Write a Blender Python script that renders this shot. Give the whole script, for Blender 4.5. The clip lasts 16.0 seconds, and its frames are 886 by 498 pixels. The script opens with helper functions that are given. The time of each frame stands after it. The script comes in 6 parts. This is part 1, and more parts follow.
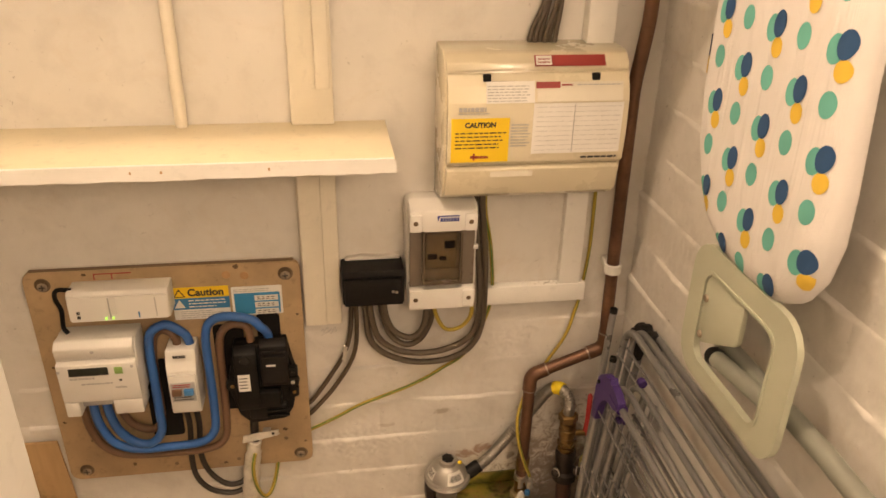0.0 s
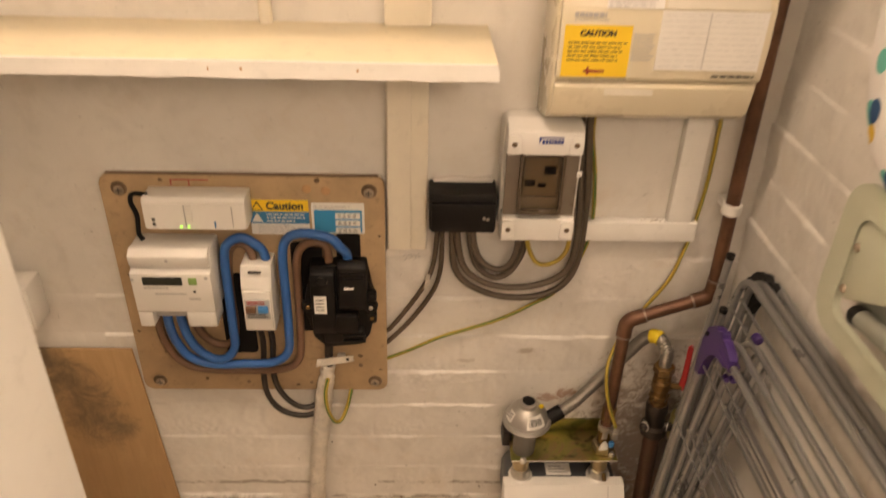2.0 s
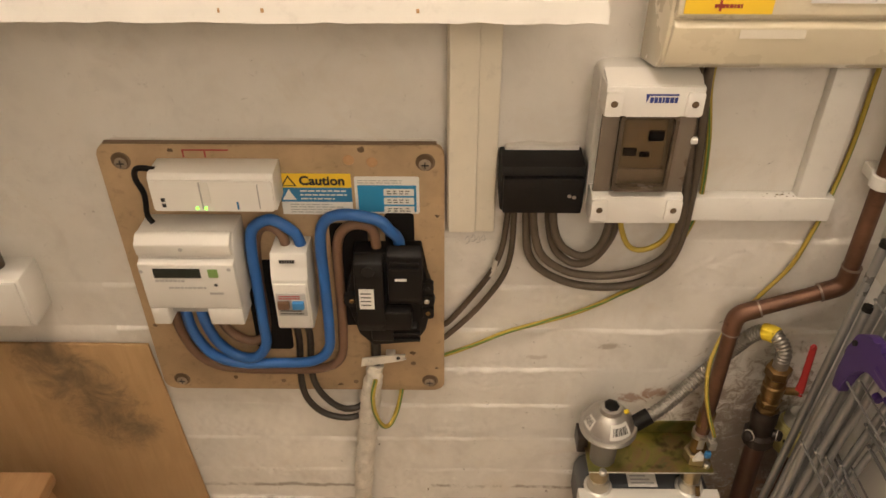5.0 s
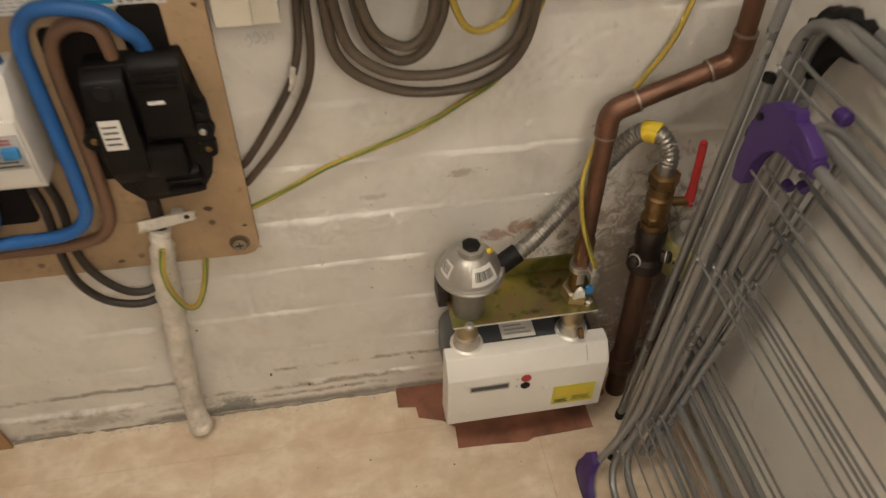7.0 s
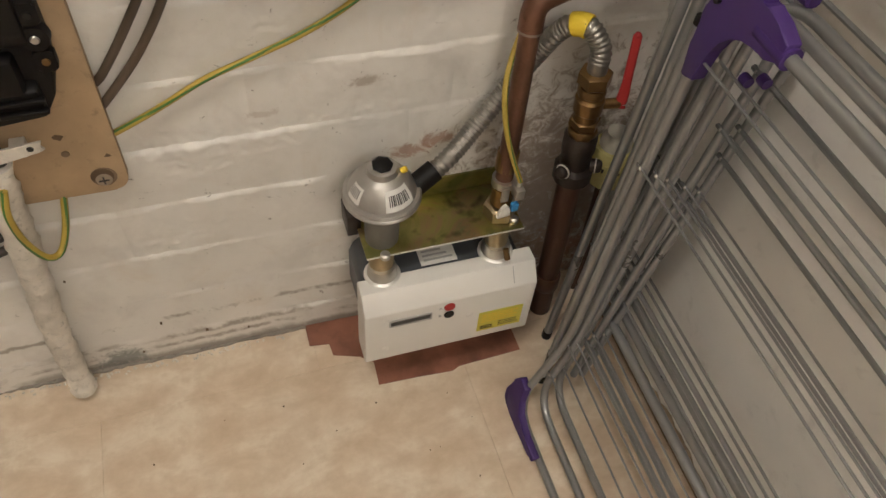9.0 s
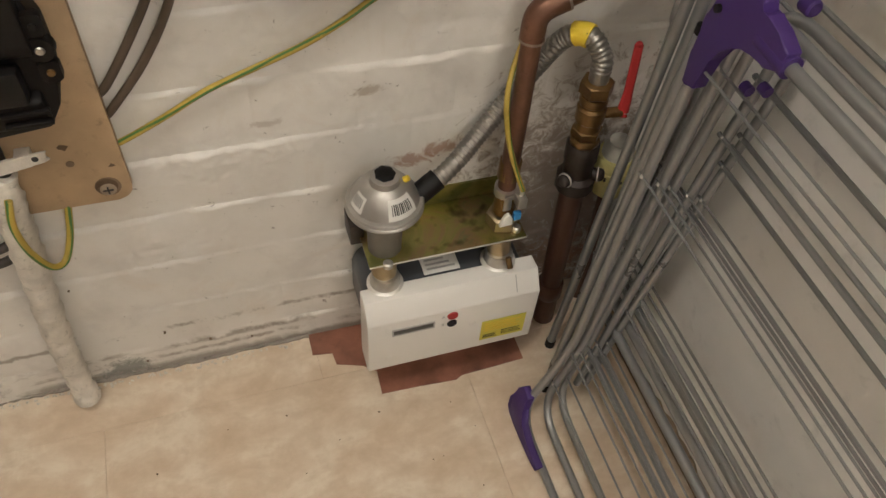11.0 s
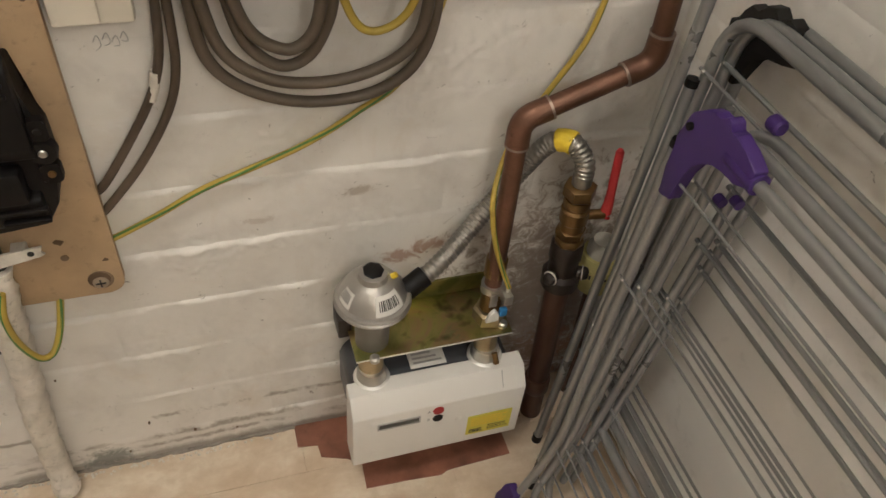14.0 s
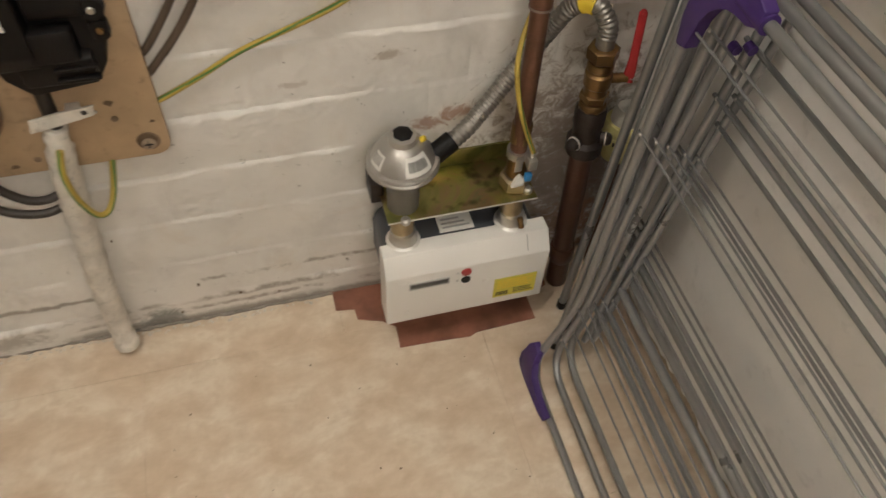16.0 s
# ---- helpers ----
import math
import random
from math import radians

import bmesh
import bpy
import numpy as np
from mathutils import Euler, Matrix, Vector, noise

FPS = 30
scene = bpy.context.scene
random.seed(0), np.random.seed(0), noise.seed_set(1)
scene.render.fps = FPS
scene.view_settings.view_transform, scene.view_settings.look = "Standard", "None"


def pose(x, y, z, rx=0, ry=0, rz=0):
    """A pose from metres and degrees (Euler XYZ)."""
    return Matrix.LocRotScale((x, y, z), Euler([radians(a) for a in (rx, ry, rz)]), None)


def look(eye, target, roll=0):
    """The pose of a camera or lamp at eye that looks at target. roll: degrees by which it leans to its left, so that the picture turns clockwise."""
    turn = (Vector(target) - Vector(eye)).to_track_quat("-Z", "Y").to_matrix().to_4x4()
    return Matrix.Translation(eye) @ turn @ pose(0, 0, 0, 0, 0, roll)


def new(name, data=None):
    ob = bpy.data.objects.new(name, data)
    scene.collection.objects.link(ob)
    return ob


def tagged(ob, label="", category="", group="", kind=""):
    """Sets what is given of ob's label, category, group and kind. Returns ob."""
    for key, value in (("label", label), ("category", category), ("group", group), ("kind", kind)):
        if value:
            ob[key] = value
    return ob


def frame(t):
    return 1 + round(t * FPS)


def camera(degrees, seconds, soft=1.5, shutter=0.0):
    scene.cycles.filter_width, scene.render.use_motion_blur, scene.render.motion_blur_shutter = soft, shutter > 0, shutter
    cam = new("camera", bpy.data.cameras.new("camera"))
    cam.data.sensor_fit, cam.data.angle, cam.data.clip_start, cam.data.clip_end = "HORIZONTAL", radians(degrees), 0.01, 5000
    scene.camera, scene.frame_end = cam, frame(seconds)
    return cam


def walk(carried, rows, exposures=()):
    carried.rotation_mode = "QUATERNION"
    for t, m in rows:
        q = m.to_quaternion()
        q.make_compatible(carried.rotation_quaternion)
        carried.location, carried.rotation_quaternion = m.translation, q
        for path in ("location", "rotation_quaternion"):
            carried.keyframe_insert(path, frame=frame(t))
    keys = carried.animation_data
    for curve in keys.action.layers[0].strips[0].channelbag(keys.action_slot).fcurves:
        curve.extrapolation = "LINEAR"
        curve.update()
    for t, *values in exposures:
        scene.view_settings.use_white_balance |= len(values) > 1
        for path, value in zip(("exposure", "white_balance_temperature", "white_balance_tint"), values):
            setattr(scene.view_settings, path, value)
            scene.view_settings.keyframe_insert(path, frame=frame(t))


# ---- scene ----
cam = camera(60.4, 16.0, shutter=0.6)
PATH = [
    (0, (-0.133, 0.054, 1.406), (0.147, 1.822, 0.515), 1.3),
    (0.5, (-0.134, 0.048, 1.406), (0.169, 1.828, 0.546), 2.6),
    (1, (-0.128, 0.055, 1.402), (0.152, 1.843, 0.552), 3.4),
    (1.5, (-0.133, 0.073, 1.391), (0.077, 1.853, 0.504), 4.0),
    (2, (-0.143, 0.148, 1.338), (-0.074, 1.852, 0.294), 1.8),
    (2.5, (-0.161, 0.266, 1.305), (-0.093, 1.902, 0.156), 1.8),
    (3, (-0.162, 0.337, 1.277), (-0.159, 1.902, 0.032), 0.1),
    (3.2, (-0.165, 0.353, 1.274), (-0.22, 1.899, 0.006), -1.0),
    (5.3, (-0.188, 0.379, 1.26), (-0.184, 2.004, 0.094), 0.5),
    (5.5, (-0.178, 0.385, 1.25), (-0.137, 2.01, 0.085), 0.7),
    (6, (-0.147, 0.407, 1.205), (0.055, 1.922, -0.085), 2.7),
    (6.5, (-0.113, 0.445, 1.145), (0.166, 1.867, -0.233), 3.2),
    (7, (-0.09, 0.529, 1.046), (0.162, 1.92, -0.369), 0.7),
    (7.5, (-0.075, 0.602, 0.991), (0.259, 1.912, -0.483), 2.6),
    (8, (-0.084, 0.621, 0.97), (0.28, 1.837, -0.575), 3.7),
    (8.5, (-0.085, 0.621, 0.971), (0.33, 1.8, -0.59), 3.8),
    (9, (-0.085, 0.618, 0.971), (0.386, 1.777, -0.589), 6.1),
    (11.5, (-0.084, 0.616, 0.972), (0.381, 1.8, -0.572), 5.5),
    (12, (-0.084, 0.619, 0.974), (0.388, 1.799, -0.57), 6.8),
    (12.5, (-0.08, 0.617, 0.984), (0.399, 1.81, -0.548), 7.2),
    (13, (-0.073, 0.613, 0.995), (0.429, 1.875, -0.473), 7.4),
    (13.5, (-0.074, 0.613, 1.004), (0.451, 1.94, -0.398), 7.1),
    (14, (-0.076, 0.617, 0.997), (0.439, 1.945, -0.406), 6.2),
    (14.5, (-0.082, 0.616, 0.995), (0.405, 1.853, -0.499), 7.0),
    (15, (-0.086, 0.616, 0.978), (0.387, 1.791, -0.569), 7.9),
    (15.5, (-0.08, 0.605, 0.968), (0.39, 1.753, -0.601), 7.4),
    (16, (-0.084, 0.546, 0.994), (0.298, 1.727, -0.575), 3.6),
]
walk(cam, [(t, look(eye, target, roll)) for t, eye, target, roll in PATH],
     exposures=[(0.0, -0.03, 7100, 21), (1.5, -0.03, 6700, 21), (3.0, -0.03, 6520, 20), (5.5, 0.02, 5780, 13), (7.0, -0.05, 5420, 10),
                (8.5, -0.05, 5190, 10), (12.0, -0.05, 5120, 9), (16.0, -0.05, 5120, 9)])

# ---- world and light ----
world = bpy.data.worlds.new("world")
scene.world = world
world.use_nodes = True
world.node_tree.nodes["Background"].inputs[0].default_value = (0.9, 0.8, 0.65, 1)
world.node_tree.nodes["Background"].inputs[1].default_value = 0.0

lamp_data = bpy.data.lights.new("ceiling_bulb", "POINT")
lamp_data.energy = 26.5
lamp_data.shadow_soft_size = 0.018
lamp_data.color = (1.0, 0.80, 0.56)
lamp = new("ceiling_bulb", lamp_data)
lamp.matrix_basis = pose(-0.34, 0.64, 2.20)
tagged(lamp, "warm bare bulb under the cupboard ceiling", "lamp")
# Unseen fill light, added to brighten the wall under the shelf.
front_fill_data = bpy.data.lights.new("front_fill_lamp", "POINT")
front_fill_data.energy = 23.0
front_fill_data.shadow_soft_size = 0.14
front_fill_data.color = (1.0, 0.80, 0.56)
front_fill = new("front_fill_lamp", front_fill_data)
front_fill.matrix_basis = pose(0.32, -0.62, 1.84)
tagged(front_fill, "warm unseen fill light added outside the cupboard mouth", "lamp")

# ---- materials ----


def nodes_of(name):
    m = bpy.data.materials.new(name)
    m.use_nodes = True
    nt = m.node_tree
    return m, nt, nt.nodes["Principled BSDF"]


def ramp(nt, src, stops):
    r = nt.nodes.new("ShaderNodeValToRGB")
    while len(r.color_ramp.elements) < len(stops):
        r.color_ramp.elements.new(0.5)
    for e, (p, c) in zip(r.color_ramp.elements, stops):
        e.position = p
        e.color = (*c, 1) if len(c) == 3 else c
    nt.links.new(src, r.inputs[0])
    return r.outputs[0]


def noise_tex(nt, pos, scale, detail=4, rough=0.6, dist=0.0):
    n = nt.nodes.new("ShaderNodeTexNoise")
    n.inputs["Scale"].default_value = scale
    n.inputs["Detail"].default_value = detail
    n.inputs["Roughness"].default_value = rough
    n.inputs["Distortion"].default_value = dist
    nt.links.new(pos, n.inputs["Vector"])
    return n.outputs["Fac"]


def mix(nt, fac, a, b, kind="MIX"):
    n = nt.nodes.new("ShaderNodeMix")
    n.data_type, n.blend_type = "RGBA", kind
    for sock, v in ((n.inputs[0], fac), (n.inputs[6], a), (n.inputs[7], b)):
        if isinstance(v, (int, float)):
            sock.default_value = v
        elif isinstance(v, tuple):
            sock.default_value = (*v, 1)
        else:
            nt.links.new(v, sock)
    return n.outputs[2]


def math_node(nt, op, a, b=0.0):
    n = nt.nodes.new("ShaderNodeMath")
    n.operation = op
    for sock, v in ((n.inputs[0], a), (n.inputs[1], b)):
        if isinstance(v, (int, float)):
            sock.default_value = v
        else:
            nt.links.new(v, sock)
    return n.outputs[0]


def position(nt):
    return nt.nodes.new("ShaderNodeNewGeometry").outputs["Position"]


def bump(nt, bsdf, height, strength=0.3, distance=0.002):
    b = nt.nodes.new("ShaderNodeBump")
    b.inputs["Strength"].default_value = strength
    b.inputs["Distance"].default_value = distance
    nt.links.new(height, b.inputs["Height"])
    nt.links.new(b.outputs[0], bsdf.inputs["Normal"])


def plain(name, color, rough=0.5, metal=0.0, vary=0.12, scale=60, grain=0.08, dirt=0.0, coat=0.0, gloss=0.5, even=1.0):
    """Paint, plastic or metal with mottling, smudges and fine grain."""
    m, nt, b = nodes_of(name)
    pos = position(nt)
    big = noise_tex(nt, pos, scale * 0.25, 5, 0.6)
    fine = noise_tex(nt, pos, scale * 6, 3, 0.6)
    lo = tuple(max(0, c * (1 - vary)) for c in color)
    hi = tuple(min(1, c * (1 + vary * 0.6)) for c in color)
    col = ramp(nt, big, [(0.3, lo), (0.7, hi)])
    if dirt:
        spots = ramp(nt, noise_tex(nt, pos, scale * 1.3, 6, 0.7, 0.4), [(0.56, (0, 0, 0)), (0.70, (dirt, dirt, dirt))])
        col = mix(nt, spots, col, tuple(c * 0.45 for c in color))
    nt.links.new(col, b.inputs["Base Color"])
    r = ramp(nt, big, [(0.2, (max(0.02, rough - 0.08 * even),) * 3), (0.8, (min(1, rough + 0.12 * even),) * 3)])
    nt.links.new(r, b.inputs["Roughness"])
    b.inputs["Metallic"].default_value = metal
    b.inputs["Coat Weight"].default_value = coat
    b.inputs["Specular IOR Level"].default_value = gloss
    if grain:
        bump(nt, b, fine, grain, 0.001)
    return m


def painted_masonry(name, tone, lumps=1.0, chips=0.8, seams=(), patches=(), stains=1.0):
    """Thick layers of white masonry paint: soft lumps, faint stains, small chips."""
    m, nt, b = nodes_of(name)
    pos = position(nt)
    big = noise_tex(nt, pos, 4.5, 4, 0.6, 0.4)
    mid = noise_tex(nt, pos, 17, 5, 0.6, 0.3)
    soft = noise_tex(nt, pos, 24, 2, 0.45, 0.5)
    fine = noise_tex(nt, pos, 210, 3, 0.6)
    col = ramp(nt, big, [(0.3, tuple(c * 0.88 for c in tone)), (0.7, tone)])
    stain = ramp(nt, mid, [(0.32, (0.55 * stains,) * 3), (0.50, (0, 0, 0))])
    col = mix(nt, stain, col, (0.47, 0.435, 0.40))
    warm = ramp(nt, noise_tex(nt, pos, 8, 6, 0.7, 1.0), [(0.54, (0, 0, 0)), (0.68, (0.45 * stains,) * 3)])
    col = mix(nt, warm, col, (0.56, 0.46, 0.34))
    chip = ramp(nt, noise_tex(nt, pos, 75, 6, 0.75, 0.9), [(0.645, (0, 0, 0)), (0.69, (chips, chips, chips))])
    col = mix(nt, chip, col, (0.20, 0.17, 0.145))
    rnd = nt.nodes.new("ShaderNodeObjectInfo").outputs["Random"]
    col = mix(nt, math_node(nt, "MULTIPLY", rnd, 0.05), col, (0.52, 0.49, 0.46))
    sep = nt.nodes.new("ShaderNodeSeparateXYZ")
    nt.links.new(pos, sep.inputs[0])
    wob = noise_tex(nt, pos, 30, 5, 0.7, 0.6)
    gate = noise_tex(nt, pos, 7.5, 5, 0.75, 0.5)
    for z, width, reach in seams:
        d = math_node(nt, "ABSOLUTE", math_node(nt, "SUBTRACT", math_node(nt, "ADD", sep.outputs["Z"], math_node(nt, "MULTIPLY", math_node(nt, "SUBTRACT", wob, 0.5), 0.018)), z))
        line = ramp(nt, math_node(nt, "DIVIDE", d, width), [(0.35, (1, 1, 1)), (1.0, (0, 0, 0))])
        on = ramp(nt, gate, [(reach, (0, 0, 0)), (reach + 0.10, (0.8, 0.8, 0.8))])
        col = mix(nt, mix(nt, 1.0, line, on, "MULTIPLY"), col, (0.27, 0.235, 0.195))
    for centre, size, squash, tone2 in patches:
        mp = nt.nodes.new("ShaderNodeMapping")
        mp.inputs["Location"].default_value = (-centre[0], -centre[1], -centre[2] * squash)
        mp.inputs["Scale"].default_value = (1, 1, squash)
        nt.links.new(pos, mp.inputs["Vector"])
        ln = nt.nodes.new("ShaderNodeVectorMath")
        ln.operation = "LENGTH"
        nt.links.new(mp.outputs[0], ln.inputs[0])
        far = math_node(nt, "ADD", math_node(nt, "DIVIDE", ln.outputs["Value"], size), math_node(nt, "MULTIPLY", noise_tex(nt, pos, 48, 6, 0.75, 0.8), 1.3))
        col = mix(nt, ramp(nt, far, [(0.80, (0.80, 0.80, 0.80)), (1.02, (0, 0, 0))]), col, tone2)
    nt.links.new(col, b.inputs["Base Color"])
    b.inputs["Roughness"].default_value = 0.5
    h = math_node(nt, "ADD", soft, math_node(nt, "MULTIPLY", mid, 0.5))
    h = math_node(nt, "ADD", h, math_node(nt, "MULTIPLY", fine, 0.09))
    h = math_node(nt, "SUBTRACT", h, math_node(nt, "MULTIPLY", chip, 0.25))
    bump(nt, b, h, 0.6 * lumps, 0.006)
    return m


def wood(name, light, dark, axis=0, rough=0.6, stain=None):
    """Board with grain along one axis; stain: place and radius of a mouldy patch."""
    m, nt, b = nodes_of(name)
    pos = position(nt)
    mp = nt.nodes.new("ShaderNodeMapping")
    sc = [22, 22, 22]
    sc[axis] = 2.5
    mp.inputs["Scale"].default_value = sc
    nt.links.new(pos, mp.inputs["Vector"])
    g = noise_tex(nt, mp.outputs[0], 3, 6, 0.65, 0.5)
    blot = noise_tex(nt, pos, 9, 5, 0.6)
    col = ramp(nt, g, [(0.25, dark), (0.7, light)])
    col = mix(nt, ramp(nt, blot, [(0.35, (0.45,) * 3), (0.65, (0, 0, 0))]), col, dark)
    spot = ramp(nt, noise_tex(nt, pos, 70, 5, 0.7), [(0.66, (0, 0, 0)), (0.74, (0.5,) * 3)])
    col = mix(nt, spot, col, tuple(c * 0.4 for c in dark))
    for centre, size in stain or ():
        d = nt.nodes.new("ShaderNodeVectorMath")
        d.operation = "DISTANCE"
        nt.links.new(pos, d.inputs[0])
        d.inputs[1].default_value = centre
        wob = math_node(nt, "ADD", d.outputs["Value"], math_node(nt, "MULTIPLY", noise_tex(nt, pos, 17, 6, 0.75, 0.8), size * 1.9))
        f = ramp(nt, wob, [(size * 1.0, (0.55,) * 3), (size * 1.9, (0, 0, 0))])
        col = mix(nt, f, col, (0.035, 0.032, 0.026))
    nt.links.new(col, b.inputs["Base Color"])
    b.inputs["Roughness"].default_value = rough
    bump(nt, b, g, 0.15, 0.001)
    return m


def fabric(name, color):
    m, nt, b = nodes_of(name)
    pos = position(nt)
    wv = nt.nodes.new("ShaderNodeTexWave")
    wv.inputs["Scale"].default_value = 350
    nt.links.new(pos, wv.inputs["Vector"])
    col = ramp(nt, noise_tex(nt, pos, 14, 4, 0.5), [(0.3, tuple(c * 0.93 for c in color)), (0.7, color)])
    nt.links.new(col, b.inputs["Base Color"])
    b.inputs["Roughness"].default_value = 0.85
    b.inputs["Sheen Weight"].default_value = 0.2
    mp = nt.nodes.new("ShaderNodeMapping")
    mp.inputs["Scale"].default_value = (1, 30, 5)
    nt.links.new(pos, mp.inputs["Vector"])
    h = math_node(nt, "ADD", math_node(nt, "MULTIPLY", wv.outputs["Fac"], 0.03), noise_tex(nt, mp.outputs[0], 1.0, 3, 0.5, 0.6))
    bump(nt, b, h, 0.55, 0.012)
    return m


def vinyl(name):
    m, nt, b = nodes_of(name)
    pos = position(nt)
    mp = nt.nodes.new("ShaderNodeMapping")
    mp.inputs["Rotation"].default_value = (0, 0, radians(-14))
    mp.inputs["Scale"].default_value = (1.0, 1.7, 1.0)
    nt.links.new(pos, mp.inputs["Vector"])
    a = noise_tex(nt, mp.outputs[0], 10.0, 9, 0.62, 0.25)
    c = noise_tex(nt, pos, 34, 6, 0.65, 0.2)
    col = ramp(nt, a, [(0.28, (0.53, 0.415, 0.285)), (0.42, (0.63, 0.51, 0.37)), (0.52, (0.70, 0.59, 0.45)), (0.60, (0.77, 0.68, 0.54)), (0.72, (0.62, 0.505, 0.37))])
    col = mix(nt, ramp(nt, c, [(0.36, (0.4,) * 3), (0.56, (0, 0, 0))]), col, (0.52, 0.40, 0.27))
    rnd = nt.nodes.new("ShaderNodeObjectInfo").outputs["Random"]
    col = mix(nt, math_node(nt, "MULTIPLY", rnd, 0.18), col, (0.50, 0.38, 0.26))
    spk = ramp(nt, noise_tex(nt, pos, 120, 4, 0.75), [(0.735, (0, 0, 0)), (0.775, (0.7,) * 3)])
    col = mix(nt, spk, col, (0.16, 0.11, 0.07))
    nt.links.new(col, b.inputs["Base Color"])
    b.inputs["Roughness"].default_value = 0.48
    bump(nt, b, c, 0.1, 0.001)
    return m


def passivated(name):
    """Yellow zinc plate with green and pink bloom."""
    m, nt, b = nodes_of(name)
    pos = position(nt)
    a = noise_tex(nt, pos, 16, 4, 0.6, 1.2)
    col = ramp(nt, a, [(0.3, (0.20, 0.22, 0.07)), (0.48, (0.34, 0.31, 0.10)), (0.6, (0.36, 0.25, 0.12)), (0.75, (0.20, 0.27, 0.11))])
    grime = ramp(nt, noise_tex(nt, pos, 38, 2, 0.5, 0.1), [(0.57, (0, 0, 0)), (0.72, (0.8,) * 3)])
    col = mix(nt, grime, col, (0.05, 0.045, 0.03))
    nt.links.new(col, b.inputs["Base Color"])
    b.inputs["Metallic"].default_value = 0.85
    b.inputs["Roughness"].default_value = 0.3
    return m


def clear(name, color, rough=0.08, ior=1.45):
    m, nt, b = nodes_of(name)
    b.inputs["Base Color"].default_value = (*color, 1)
    b.inputs["Roughness"].default_value = rough
    b.inputs["Transmission Weight"].default_value = 1.0
    b.inputs["IOR"].default_value = ior
    return m


def glow(name, color, strength):
    m, nt, b = nodes_of(name)
    b.inputs["Base Color"].default_value = (*color, 1)
    b.inputs["Emission Color"].default_value = (*color, 1)
    b.inputs["Emission Strength"].default_value = strength
    return m


RUST = (0.34, 0.20, 0.135)
M_BRICK = painted_masonry("painted_brick", (0.77, 0.74, 0.69), 0.5, 0.8, [(0.093, 0.006, 0.45), (0.006, 0.013, 0.40), (0.050, 0.008, 0.47), (0.030, 0.006, 0.50)],
                          # The first two patches mix grime with painted shade behind the pipes.
                          [((0.315, 1.25, 0.25), 0.42, 0.8, (0.42, 0.37, 0.32)), ((0.345, 1.25, 0.17), 0.50, 0.75, (0.25, 0.195, 0.15)), ((0.36, 1.25, 0.07), 0.20, 1.0, RUST),
                           ((0.262, 1.25, 0.335), 0.09, 1.2, (0.30, 0.25, 0.20)), ((0.29, 1.25, 0.05), 0.20, 1.2, (0.22, 0.17, 0.13)),
                           ((0.112, 1.25, 0.330), 0.085, 2.6, RUST), ((0.150, 1.25, 0.340), 0.085, 2.6, RUST), ((-0.285, 1.25, 0.020), 0.12, 1.5, (0.17, 0.175, 0.16)), ((-0.50, 1.25, 0.03), 0.16, 3.0, (0.40, 0.37, 0.33)),
                           ((0.06, 1.25, 0.445), 0.06, 3.0, (0.40, 0.34, 0.28)), ((-0.05, 1.25, 0.42), 0.06, 4.0, (0.50, 0.45, 0.40))], 0.55)
M_MORTAR = painted_masonry("painted_mortar", (0.78, 0.75, 0.70))
M_SKIM = painted_masonry("painted_plaster", (0.78, 0.75, 0.70), 0.45, 0.5, stains=0.4)
M_SEAM = plain("dirty_flaked_seam", (0.33, 0.295, 0.25), 0.8, vary=0.35, scale=90, grain=0.6, dirt=0.8)
M_RENDER = plain("painted_render", (0.83, 0.815, 0.79), 0.32, vary=0.08, scale=20, grain=0.25, dirt=0.25)
M_CEIL = plain("ceiling_paint", (0.80, 0.78, 0.74), 0.8, vary=0.05, scale=20)
M_RED = plain("red_quarry", (0.27, 0.115, 0.068), 0.45, vary=0.6, scale=45, grain=0.3, dirt=0.4)
M_VINYL = vinyl("vinyl_tile")
M_BATTEN = plain("pale_cream_paint", (0.80, 0.745, 0.63), 0.42, vary=0.08, scale=30, grain=0.15, dirt=0.2)
M_CREAM = plain("cream_gloss_paint", (0.78, 0.69, 0.50), 0.38, vary=0.07, scale=40, grain=0.12, dirt=0.25)
M_WHITEWOOD = plain("white_gloss_paint", (0.80, 0.785, 0.745), 0.4, vary=0.06, scale=40, grain=0.1, dirt=0.15)
M_CHIP = plain("chipboard", (0.42, 0.295, 0.165), 0.6, vary=0.22, scale=50, grain=0.15, dirt=0.55)
M_CHIPEDGE = wood("chipboard_edge", (0.27, 0.19, 0.12), (0.13, 0.09, 0.055), 0, 0.8)
M_HARD = wood("hardboard", (0.46, 0.30, 0.145), (0.36, 0.225, 0.10), 2, 0.6,
              [((-0.800, 1.235, 0.385), 0.085), ((-0.775, 1.235, 0.325), 0.095), ((-0.745, 1.235, 0.270), 0.080), ((-0.820, 1.235, 0.435), 0.065), ((-0.715, 1.235, 0.255), 0.05)])
M_PINE = wood("pine", (0.52, 0.32, 0.16), (0.40, 0.23, 0.10), 1, 0.5)
M_WPLAS = plain("white_plastic", (0.76, 0.74, 0.70), 0.35, vary=0.04, scale=30, grain=0.03)
M_METERP = plain("meter_plastic", (0.68, 0.66, 0.62), 0.42, vary=0.05, scale=30, grain=0.05)
M_IVORY = plain("ivory_enamel", (0.70, 0.63, 0.47), 0.24, vary=0.05, scale=30, grain=0.02, coat=0.5)
M_GREYP = plain("light_grey_print", (0.42, 0.41, 0.40), 0.5, vary=0.05)
M_BLACK = plain("black_plastic", (0.007, 0.006, 0.0055), 0.5, vary=0.3, scale=50, grain=0.05, gloss=0.22)
